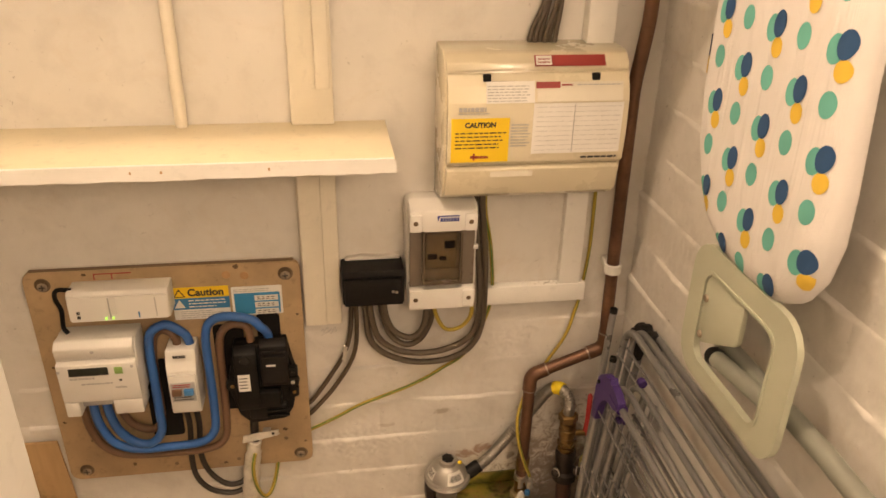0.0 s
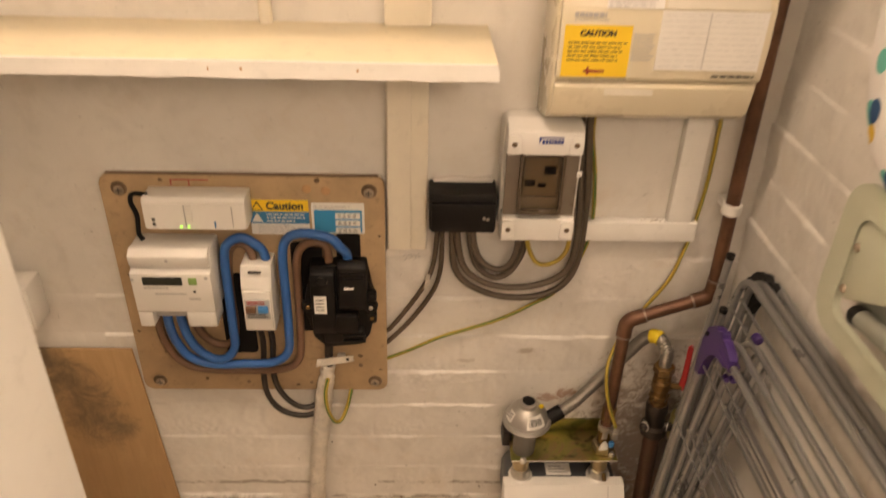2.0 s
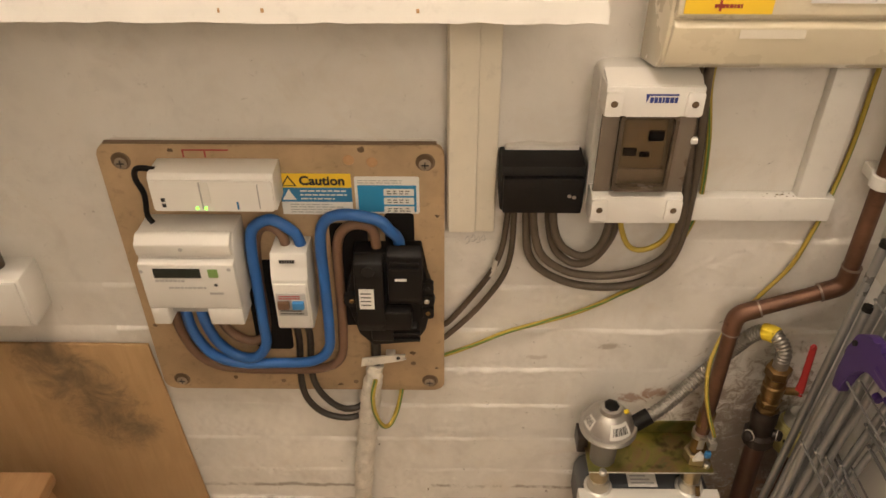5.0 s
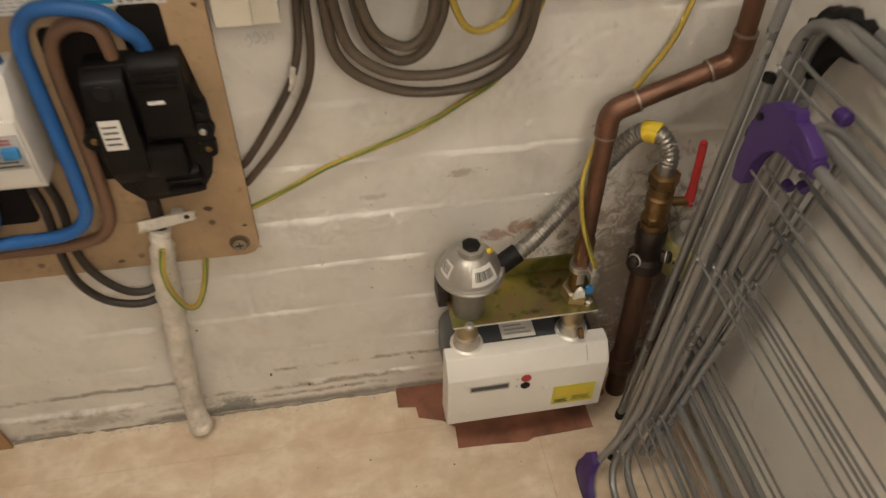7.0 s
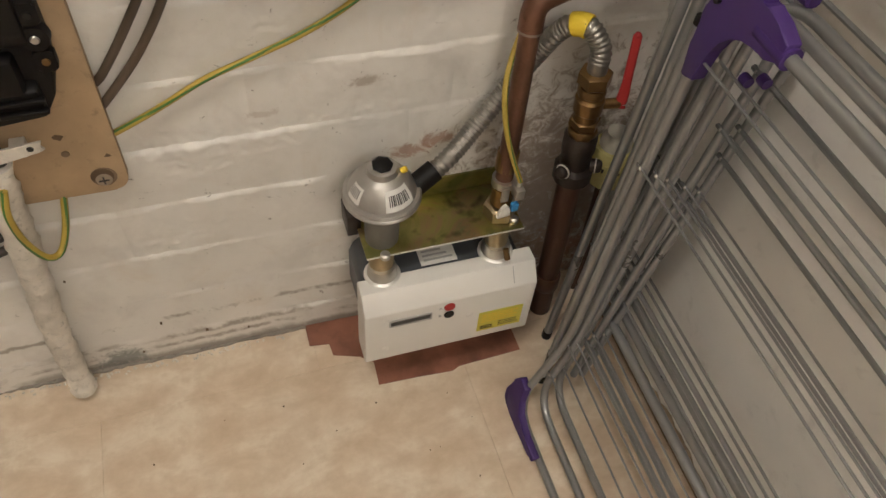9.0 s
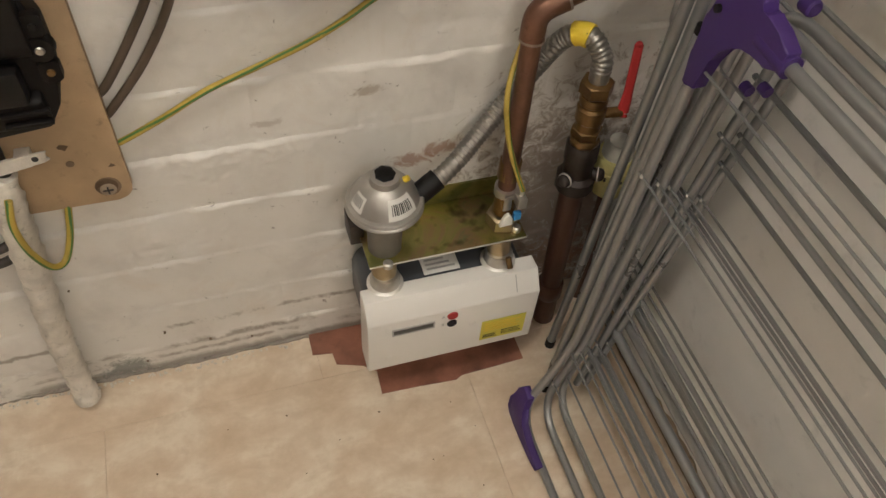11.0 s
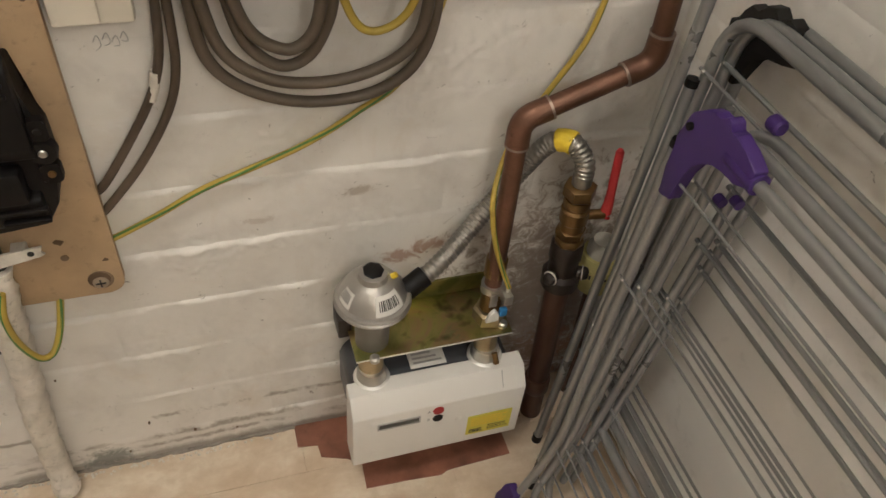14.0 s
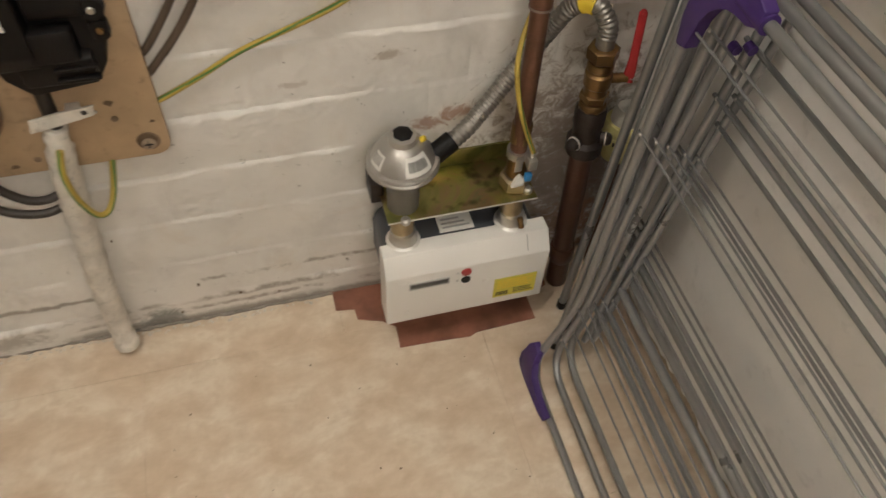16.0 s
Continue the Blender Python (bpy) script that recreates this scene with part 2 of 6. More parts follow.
M_MATTBLK = plain("dusty_black_plastic", (0.010, 0.009, 0.008), 0.6, vary=0.3, scale=60, grain=0.15, dirt=0.2, gloss=0.3)
M_BLACKPATCH = plain("matt_black_patch", (0.012, 0.010, 0.009), 0.8, vary=0.3, gloss=0.15)
M_BLUE = plain("blue_cable", (0.028, 0.125, 0.40), 0.4, vary=0.12, scale=40, grain=0.04)
M_BROWN = plain("brown_cable", (0.17, 0.095, 0.055), 0.45, vary=0.15, scale=40, grain=0.05)
M_GREYC = plain("grey_cable", (0.105, 0.080, 0.054), 0.5, vary=0.2, scale=40, grain=0.08, dirt=0.3)
M_DKCAB = plain("dark_cable", (0.032, 0.025, 0.019), 0.5, vary=0.25, scale=40, grain=0.08)
M_RUSTY = plain("rusty_steel", (0.36, 0.29, 0.21), 0.5, 0.35, vary=0.35, scale=80, grain=0.2, dirt=0.6)
M_RIM = plain("bright_zinc", (0.80, 0.78, 0.74), 0.30, 0.5, vary=0.06, scale=60)
M_DULLCAB = plain("dull_brown_cable", (0.085, 0.060, 0.038), 0.5, vary=0.25, scale=40, grain=0.08, dirt=0.3)
M_YELC = plain("yellow_cable", (0.42, 0.31, 0.040), 0.45, vary=0.15, scale=40, grain=0.05, dirt=0.4)
M_GREENC = plain("green_stripe", (0.070, 0.17, 0.035), 0.45, vary=0.15, scale=40)
M_SLEEVE = plain("overpainted_sleeve", (0.70, 0.65, 0.57), 0.5, vary=0.28, scale=90, grain=0.9, dirt=0.75)
M_COPPER = plain("aged_copper", (0.175, 0.088, 0.052), 0.44, 0.6, vary=0.5, scale=50, grain=0.05, dirt=0.6)
M_SOLDER = plain("solder", (0.32, 0.25, 0.20), 0.4, 0.7, vary=0.2)
M_BRASS = plain("brass", (0.235, 0.145, 0.055), 0.36, 0.85, vary=0.3, scale=60, grain=0.05, dirt=0.4)
M_PALEBRASS = plain("pale_brass", (0.40, 0.325, 0.20), 0.32, 0.85, vary=0.25, scale=60, grain=0.05, dirt=0.3)
M_IRON = plain("dark_iron", (0.055, 0.043, 0.037), 0.45, 0.5, vary=0.4, scale=60, grain=0.2)
M_BROWNPIPE = plain("brown_painted_steel", (0.085, 0.040, 0.024), 0.42, 0.2, vary=0.35, scale=50, grain=0.1, dirt=0.4)
M_FOOTDIRT = plain("brown_wall_dirt", (0.36, 0.285, 0.20), 0.7, vary=0.35, scale=70, grain=0.4, dirt=0.8)
M_STAIN = plain("dark_wood_stain", (0.13, 0.085, 0.045), 0.8, vary=0.4, scale=140, grain=0.3)
M_STEEL = plain("stainless_steel", (0.33, 0.31, 0.28), 0.40, 0.85, vary=0.15, scale=60, even=0.4)
M_ZINC = plain("zinc", (0.55, 0.53, 0.49), 0.35, 0.9, vary=0.2, scale=60, grain=0.05)
M_ALU = plain("cast_aluminium", (0.44, 0.42, 0.39), 0.40, 0.75, vary=0.15, scale=60, grain=0.1)
M_DKALU = plain("dull_cast_metal", (0.22, 0.21, 0.195), 0.5, 0.6, vary=0.2, scale=60, grain=0.2)
M_PASS = passivated("passivated_zinc")
M_SLATE = plain("slate_grey_steel", (0.075, 0.08, 0.09), 0.4, 0.1, vary=0.15)
M_TUBE = plain("grey_coated_tube", (0.30, 0.302, 0.303), 0.28, 0.60, vary=0.04, scale=40, grain=0.02, even=0.25)
M_WIRE = plain("grey_coated_wire", (0.285, 0.287, 0.288), 0.30, 0.55, vary=0.04, scale=40, grain=0.02, even=0.25)
M_PURPLE = plain("purple_plastic", (0.048, 0.018, 0.140), 0.48, vary=0.12, scale=40, grain=0.03)
M_FABRIC = fabric("white_cotton", (0.74, 0.71, 0.69))
M_TEAL = plain("teal_print", (0.12, 0.44, 0.38), 0.85, vary=0.06)
M_NAVY = plain("navy_print", (0.02, 0.075, 0.19), 0.85, vary=0.1)
M_MUSTARD = plain("yellow_print", (0.72, 0.48, 0.06), 0.85, vary=0.06)
M_SAGE = plain("sage_plastic", (0.47, 0.49, 0.38), 0.42, vary=0.05, scale=30, grain=0.03)
M_SAGEDK = plain("sage_steel_tube", (0.28, 0.29, 0.25), 0.4, 0.2, vary=0.1)
M_LABELY = plain("yellow_label", (0.83, 0.56, 0.02), 0.45, vary=0.05)
M_LABELG = plain("yellow_green_label", (0.62, 0.55, 0.06), 0.45, vary=0.08)
M_LABELW = plain("paper_label", (0.76, 0.74, 0.70), 0.5, vary=0.05)
M_LABELB = plain("blue_label", (0.035, 0.20, 0.42), 0.45, vary=0.06)
M_LABELC = plain("cyan_label", (0.03, 0.26, 0.52), 0.45, vary=0.06)
M_LABELR = plain("red_label", (0.31, 0.035, 0.03), 0.45, vary=0.08)
M_CARD = plain("pale_card", (0.68, 0.635, 0.53), 0.35, vary=0.05)
M_INK = plain("ink", (0.03, 0.028, 0.026), 0.6, vary=0.1)
M_INKB = plain("blue_ink", (0.03, 0.05, 0.25), 0.5, vary=0.1)
M_LCD = plain("lcd", (0.028, 0.032, 0.026), 0.25, vary=0.2)
M_LCDG = plain("grey_lcd", (0.07, 0.066, 0.058), 0.45, vary=0.2)
M_GREENB = plain("green_button", (0.22, 0.36, 0.10), 0.4)
M_REDP = plain("red_plastic", (0.40, 0.022, 0.022), 0.35, vary=0.1)
M_BLUEP = plain("blue_plastic", (0.05, 0.22, 0.50), 0.35)
M_YTAPE = plain("yellow_tape", (0.78, 0.58, 0.02), 0.45, vary=0.1)
M_BAND = plain("pale_yellow_band", (0.56, 0.51, 0.20), 0.5, vary=0.1, scale=50, dirt=0.3)
M_BOTTLE = plain("cloudy_bottle", (0.50, 0.48, 0.42), 0.3, vary=0.1)
M_LED = glow("green_led", (0.25, 1.0, 0.05), 3.0)
M_SMOKE = clear("smoked_window", (0.50, 0.42, 0.32), 0.06)

# ---- building helpers ----
ORIGIN = {}


def thing(name, at, label, category, group="", kind=""):
    ob = new(name)
    ob.location = at
    ob.empty_display_size = 0.02
    ORIGIN[ob] = Vector(at)
    return tagged(ob, label, category, group, kind)


def part(name, bm, mat, parent, label="", smooth=40):
    """Links a bmesh, built in world metres, as one mesh under a thing or a part."""
    o = ORIGIN[parent] if parent else Vector((0, 0, 0))
    me = bpy.data.meshes.new(name)
    for v in bm.verts:
        v.co -= o
    bmesh.ops.recalc_face_normals(bm, faces=bm.faces[:])
    bm.to_mesh(me)
    bm.free()
    me.materials.append(mat)
    if smooth:
        me.polygons.foreach_set("use_smooth", [True] * len(me.polygons))
        me.set_sharp_from_angle(angle=radians(smooth))
    ob = new(name, me)
    ob.parent = parent
    ORIGIN[ob] = o
    if label:
        tagged(ob, label)
    return ob


def setting(name, bm, mat, label, category, smooth=40):
    ob = part(name, bm, mat, None, "", smooth)
    return tagged(ob, label, category, "", "structure")


def box(lo, hi, bevel=0.0, seg=2, bm=None):
    lone = bmesh.new()
    bmesh.ops.create_cube(lone, size=1)
    for v in lone.verts:
        v.co = Vector([(a + b) / 2 + c * (b - a) for a, b, c in zip(lo, hi, v.co)])
    if bevel:
        bmesh.ops.bevel(lone, geom=lone.edges[:], offset=bevel, segments=seg, profile=0.5, affect="EDGES")
    if bm is None:
        return lone
    join(bm, lone)
    return bm


def join(bm, other):
    me = bpy.data.meshes.new("tmp")
    other.to_mesh(me)
    other.free()
    bm.from_mesh(me)
    bpy.data.meshes.remove(me)
    return bm


def smooth_path(pts, per=8):
    p = [Vector(q) for q in pts]
    if len(p) < 3:
        return p
    q = [2 * p[0] - p[1]] + p + [2 * p[-1] - p[-2]]
    out = []
    for i in range(1, len(q) - 2):
        a, b, c, d = q[i - 1:i + 3]
        for k in range(per):
            t = k / per
            out.append(0.5 * ((2 * b) + (c - a) * t + (2 * a - 5 * b + 4 * c - d) * t * t + (3 * b - a - 3 * c + d) * t ** 3))
    return out + [p[-1]]


def fillet(pts, r, per=6):
    """A polyline with its corners rounded."""
    p = [Vector(q) for q in pts]
    out = [p[0]]
    for a, b, c in zip(p, p[1:], p[2:]):
        u, w = (a - b).normalized(), (c - b).normalized()
        k = min(r, (a - b).length * 0.49, (c - b).length * 0.49)
        s, e = b + u * k, b + w * k
        for i in range(per + 1):
            t = i / per
            out.append(s * (1 - t) ** 2 + b * 2 * t * (1 - t) + e * t * t)
    return out + [p[-1]]


def tube(path, r, seg=10, bm=None, radii=None):
    bm = bm or bmesh.new()
    n = len(path)
    side = None
    rings = []
    for i, p in enumerate(path):
        d = (path[min(i + 1, n - 1)] - path[max(i - 1, 0)]).normalized()
        if side is None:
            side = d.orthogonal().normalized()
        side = (side - d * side.dot(d)).normalized()
        up = d.cross(side)
        rr = radii[i] if radii else r
        rings.append([bm.verts.new(p + (side * math.cos(a) + up * math.sin(a)) * rr) for a in (2 * math.pi * k / seg for k in range(seg))])
    for a, b in zip(rings, rings[1:]):
        for k in range(seg):
            bm.faces.new((a[k], a[(k + 1) % seg], b[(k + 1) % seg], b[k]))
    bm.faces.new(rings[0][::-1])
    bm.faces.new(rings[-1])
    return bm


def rod(p, q, r, seg=12, bm=None):
    return tube([Vector(p), Vector(q)], r, seg, bm)


def lathe(profile, base, axis=(0, 0, 1), seg=28, bm=None):
    """Turns (height, radius) pairs about an axis that starts at base."""
    ax = Vector(axis).normalized()
    pts = [Vector(base) + ax * h for h, _ in profile]
    bm = bm or bmesh.new()
    s = ax.orthogonal().normalized()
    u = ax.cross(s)
    rings = []
    for p, (_, r) in zip(pts, profile):
        rings.append([bm.verts.new(p + (s * math.cos(a) + u * math.sin(a)) * max(r, 1e-4)) for a in (2 * math.pi * k / seg for k in range(seg))])
    for a, b in zip(rings, rings[1:]):
        for k in range(seg):
            bm.faces.new((a[k], a[(k + 1) % seg], b[(k + 1) % seg], b[k]))
    bm.faces.new(rings[0][::-1])
    bm.faces.new(rings[-1])
    return bm


def prism(outline, axis, lo, hi, bevel=0.0, bm=None):
    """An outline in the two other axes, drawn out along one axis."""
    i = "xyz".index(axis)
    j, k = [n for n in range(3) if n != i]
    lone = bmesh.new()

    def at(a, b, c):
        v = [0, 0, 0]
        v[i], v[j], v[k] = c, a, b
        return lone.verts.new(v)
    f = [at(a, b, lo) for a, b in outline]
    g = [at(a, b, hi) for a, b in outline]
    lone.faces.new(f)
    lone.faces.new(g[::-1])
    n = len(outline)
    for m in range(n):
        lone.faces.new((f[m], g[m], g[(m + 1) % n], f[(m + 1) % n]))
    if bevel:
        bmesh.ops.bevel(lone, geom=lone.edges[:], offset=bevel, segments=2, profile=0.5, affect="EDGES")
    if bm is None:
        return lone
    return join(bm, lone)


def round_rect(a0, b0, a1, b1, r, per=5):
    out = []
    for ca, cb, s in ((a1 - r, b1 - r, 0), (a0 + r, b1 - r, 90), (a0 + r, b0 + r, 180), (a1 - r, b0 + r, 270)):
        for k in range(per + 1):
            t = radians(s + 90 * k / per)
            out.append((ca + r * math.cos(t), cb + r * math.sin(t)))
    return out


def ring_prism(outer, inner, axis, lo, hi):
    """A frame between two outlines of as many points."""
    i = "xyz".index(axis)
    j, k = [n for n in range(3) if n != i]
    bm = bmesh.new()

    def at(p, c):
        v = [0, 0, 0]
        v[i], v[j], v[k] = c, p[0], p[1]
        return bm.verts.new(v)
    rows = [[at(p, c) for p in line] for line, c in ((outer, lo), (inner, lo), (inner, hi), (outer, hi))]
    n = len(outer)
    for a, b in zip(rows, rows[1:] + rows[:1]):
        for m in range(n):
            bm.faces.new((a[m], a[(m + 1) % n], b[(m + 1) % n], b[m]))
    return bm


def words(name, text, size, at, mat, parent, rot=(90, 0, 0), align="LEFT", wide=1.0, bold=0.0):
    """Lettering in the built-in font, a hair proud of its label."""
    cu = bpy.data.curves.new(name, "FONT")
    cu.body, cu.size, cu.align_x = text, size, align
    cu.extrude, cu.offset = 0.0002, bold
    tmp = bpy.data.objects.new("tmp", cu)
    me = bpy.data.meshes.new_from_object(tmp)
    bpy.data.objects.remove(tmp)
    me.transform(Matrix.Translation(at) @ pose(0, 0, 0, *rot) @ Matrix.Diagonal((wide, 1, 1, 1)))
    me.transform(Matrix.Translation(-ORIGIN[parent]))
    me.materials.clear()
    me.materials.append(mat)
    ob = new(name, me)
    ob.parent = parent
    ORIGIN[ob] = ORIGIN[parent]
    return ob


def plate(x0, x1, z0, z1, y, t=0.0006, bm=None):
    return box((x0, y - t, z0), (x1, y, z1), 0, 1, bm)


def bars(x0, x1, z0, z1, rows, y, seed=0, fill=0.5, ragged=0.3):
    """Unreadable print: rows of short bars."""
    rng = random.Random(seed)
    bm = bmesh.new()
    h = (z1 - z0) / rows
    for i in range(rows):
        z = z1 - (i + 0.5) * h
        end = x1 - (x1 - x0) * ragged * rng.random()
        x = x0
        while x < end:
            w = (x1 - x0) * rng.uniform(0.06, 0.16)
            plate(x, min(x + w, end), z - h * fill / 2, z + h * fill / 2, y, 0.0003, bm)
            x += w + (x1 - x0) * 0.025
    return bm


def cable(name, pts, r, mat, label, category="cable", group="", seg=10, parent=None, smooth_it=True):
    path = smooth_path(pts) if smooth_it else [Vector(p) for p in pts]
    bm = tube(path, r, seg)
    if parent:
        return part(name, bm, mat, parent, label)
    ob = part(name, bm, mat, None)
    return tagged(ob, label, category, group)


def earth_cable(name, pts, r, label, wide=0.55, turn=0.9):
    """Yellow earth wire with a green stripe that winds slowly along it."""
    path = smooth_path(pts)
    t = thing(name, path[0], label, "cable")
    part("sheath", tube(path, r, 10), M_YELC, t)
    strip = []
    for i, p in enumerate(path):
        d = (path[min(i + 1, len(path) - 1)] - path[max(i - 1, 0)]).normalized()
        s = Vector((0, -1, 0))
        s = (s - d * s.dot(d)).normalized()
        u = d.cross(s)
        a = turn * math.sin(i * 0.2) + turn
        strip.append(p + (s * math.cos(a) + u * math.sin(a)) * r * (1.06 - wide))
    part("stripe", tube(strip, r * wide, 8), M_GREENC, t, "green stripe")
    return t


# ---- large structure ----
RW = 0.415        # face of the side wall
WY = 1.25         # face of the meter wall
COURSE, FOOT = 0.0845, 0.0575
BRICK_TOP = 0.779

wall_back = setting("wall_back", box((-1.45, WY + 0.0028, -0.1), (RW + 0.2, WY + 0.2, 2.5)), M_MORTAR, "white overpainted brick wall with worn thick paint", "wall")
skim = setting("plaster_wall", box((-1.25, WY - 0.0002, BRICK_TOP), (RW + 0.002, WY + 0.004, 2.35)), M_SKIM, "smooth white overpainted plaster above the brick courses", "wall")
wall_side = setting("wall_side", box((RW + 0.0022, -1.0, -0.1), (RW + 0.2, WY + 0.003, 2.5)), M_RENDER, "white painted brick and render side wall", "wall")
wall_left = setting("wall_left", box((-1.45, -1.0, -0.1), (-1.25, WY + 0.003, 2.5)), M_RENDER, "plain white painted wall", "wall")
wall_rear = setting("wall_rear", box((-1.45, -1.2, -0.1), (RW + 0.2, -1.0, 2.5)), M_RENDER, "plain white painted wall", "wall")
ceiling = setting("ceiling", box((-1.45, -1.2, 2.35), (RW + 0.2, WY + 0.2, 2.5)), M_CEIL, "plain white ceiling", "ceiling")
# Out-of-view block, added to cut the bulb's light off the shelf back.
bulkhead = setting("bulkhead", box((-1.25, 0.89, 1.66), (RW + 0.002, WY + 0.003, 2.349), 0.004), M_CEIL, "unseen white block added to shade the shelf back and upper wall", "wall")
partition = setting("partition", box((-1.25, 0.30, 0.0), (-0.31, 0.42, 2.35), 0.004), M_WHITEWOOD, "white painted door lining at the cupboard mouth", "wall")
floor = setting("floor", box((-1.45, -1.2, -0.1), (RW + 0.2, WY + 0.2, -0.003)), M_RED, "beige stone-look vinyl floor tiles", "floor")
rd = random.Random(17)
dirt_top = [(WY - 0.02 - 1.23 * k / 90, 0.022 + rd.uniform(-0.004, 0.005) + 0.006 * math.sin(k * 0.37)) for k in range(91)]
trim = setting("side_skirting_stain", prism([(WY - 0.02, 0.0)] + dirt_top + [(0.0, 0.0)], "x", RW - 0.004, RW + 0.003), M_FOOTDIRT, "dirty brown joint at the foot of the side wall", "trim")
joint = setting("side_joint", box((RW - 0.0075, 0.0, 0.0), (RW - 0.0035, WY - 0.02, 0.004), 0.001), M_CHIPEDGE, "dark gap at the foot of the side wall", "trim")

# shelf and its battens
shelf = thing("shelf", (-0.65, WY, 1.014), "cream gloss-painted wooden wall shelf", "shelf")
part("board", box((-1.25, 1.072, 1.0235), (-0.0435, WY + 0.001, 1.042), 0.0015), M_CREAM, shelf)
rs = random.Random(8)
front = [(-1.25, 1.0415), (-0.045, 1.0415), (-0.042, 1.034)]
low = [(-0.042 - 1.208 * k / 60, 1.0205 + rs.uniform(-0.0012, 0.0012)) for k in range(61)]
part("front_edge", prism(front + low, "y", 1.0660, 1.0725), M_WHITEWOOD, shelf, "chipped pale front edge")
for k in range(3):
    cx = rs.uniform(-0.5, -0.1)
    part("chip", box((cx, 1.0650, 1.030), (cx + rs.uniform(0.002, 0.006), 1.0664, 1.0340), 0.0004), M_PINE, shelf, "bare brown chip")
post = thing("batten", (-0.16, WY, 0.671), "wide cream painted batten with a raised strip", "batten")
part("board", box((-0.192, 1.232, 0.671), (-0.127, WY, 1.0235), 0.003), M_BATTEN, post)
part("strip", box((-0.190, 1.224, 0.675), (-0.153, 1.2325, 1.0235), 0.003), M_BATTEN, post)
post2 = thing("batten", (-0.16, WY, 1.038), "wide cream painted batten standing on the shelf", "batten")
part("board", box((-0.192, 1.232, 1.042), (-0.125, WY, 1.661), 0.003), M_BATTEN, post2)
part("strip", box((-0.152, 1.224, 1.10), (-0.129, 1.2325, 1.661), 0.003), M_BATTEN, post2)
tagged(part("conduit", rod((-0.359, 1.24, 1.042), (-0.359, 1.24, 1.661), 0.0095), M_BATTEN, None), "thin cream overpainted conduit", "conduit")

# hardboard sheet propped on the wall
sheet = prism([(-1.20, 0.0), (-0.626, 0.0), (-0.656, 0.450), (-1.20, 0.452)], "y", 1.2375, 1.2435, 0.001)
tagged(part("hardboard_sheet", sheet, M_HARD, None), "brown hardboard sheet with a dark mouldy stain", "board")

# stool
stool = thing("stool", (-1.0, 1.05, 0), "small pine stool with splayed legs", "stool")
part("seat", box((-1.18, 0.86, 0.195), (-0.845, 1.175, 0.222), 0.006), M_PINE, stool)
for sx, sy in ((-0.865, 1.14), (-1.16, 1.14), (-0.865, 0.90), (-1.16, 0.90)):
    ex = sx + (0.05 if sx > -1 else -0.05)
    leg = bmesh.new()
    tube([Vector((sx, sy, 0.2)), Vector((ex, sy, 0.0))], 0.022, 4, leg)
    part("leg", leg, M_PINE, stool)

# left wall box
lb = thing("wall_box", (-0.86, WY, 0.51), "white surface-mounted wall box", "junction box")
part("body", box((-0.93, 1.195, 0.525), (-0.785, WY, 0.612), 0.004), M_WPLAS, lb)
part("lid", box((-0.925, 1.190, 0.530), (-0.790, 1.1955, 0.607), 0.002), M_WPLAS, lb)
part("gland", rod((-0.83, 1.225, 0.611), (-0.83, 1.225, 0.640), 0.012), M_GREYC, lb)

# ---- meter board and what is on it ----
BY = 1.228
board = thing("meter_board", (-0.417, WY, 0.367), "tan chipboard meter board screwed to the wall", "board")
part("panel", prism(round_rect(-0.641, 0.366, -0.195, 0.806, 0.016), "y", BY, 1.2385, 0.0015), M_CHIP, board)
part("packing", prism(round_rect(-0.637, 0.369, -0.198, 0.8045, 0.014), "y", 1.2385, WY + 0.001), M_SKIM, board, "overpainted white packing behind the board")
part("top_edge", box((-0.63, BY + 0.0015, 0.8055), (-0.205, 1.2375, 0.8080), 0.0008), M_CHIPEDGE, board, "dirty dark top edge")
for sx, sz in ((-0.612, 0.779), (-0.220, 0.779), (-0.218, 0.384), (-0.612, 0.384)):
    s = part("screw", lathe([(0, 0.0085), (0.0015, 0.0082), (0.0025, 0.006)], (sx, BY, sz), (0, -1, 0), 18), M_RUSTY, board, "rusty steel screw in a worn washer")
    ring = lathe([(0, 0.0128), (0.0006, 0.0124), (0.0009, 0.009)], (sx + 0.0006, BY, sz + 0.0032), (0, -1, 0), 22)
    part("washer", ring, M_CHIPEDGE, board)
    # Dark disc sits high, leaving a crescent above each screw.
    part("countersink", lathe([(0, 0.0112), (0.0004, 0.0108)], (sx - 0.0006, BY - 0.0008, sz + 0.0042), (0, -1, 0), 22), M_STAIN, board, "dark disc set above the screw centre")
    part("slot", box((sx - 0.005, BY - 0.0034, sz - 0.0007), (sx + 0.005, BY - 0.0024, sz + 0.0007), 0, 1, box((sx - 0.0007, BY - 0.0034, sz - 0.005), (sx + 0.0007, BY - 0.0026, sz + 0.005))), M_INK, s)
for hx, hz, r in ((-0.318, 0.785, 0.0075), (-0.288, 0.782, 0.0075), (-0.335, 0.384, 0.004), (-0.45, 0.385, 0.004), (-0.243, 0.425, 0.004), (-0.59, 0.455, 0.003)):
    part("dowel", lathe([(0, r), (0.0006, r * 0.95)], (hx, BY, hz), (0, -1, 0), 14), M_CHIPEDGE if r < 0.005 else M_PINE, board)
for x0, x1, z0, z1 in ((-0.480, -0.425, 0.455, 0.625), (-0.352, -0.300, 0.505, 0.688), (-0.276, -0.236, 0.640, 0.706)):
    part("mastic_patch", prism(round_rect(x0, z0, x1, z1, 0.008), "y", BY - 0.0015, BY + 0.001), M_BLACKPATCH, board, "black patch")
rk = random.Random(12)
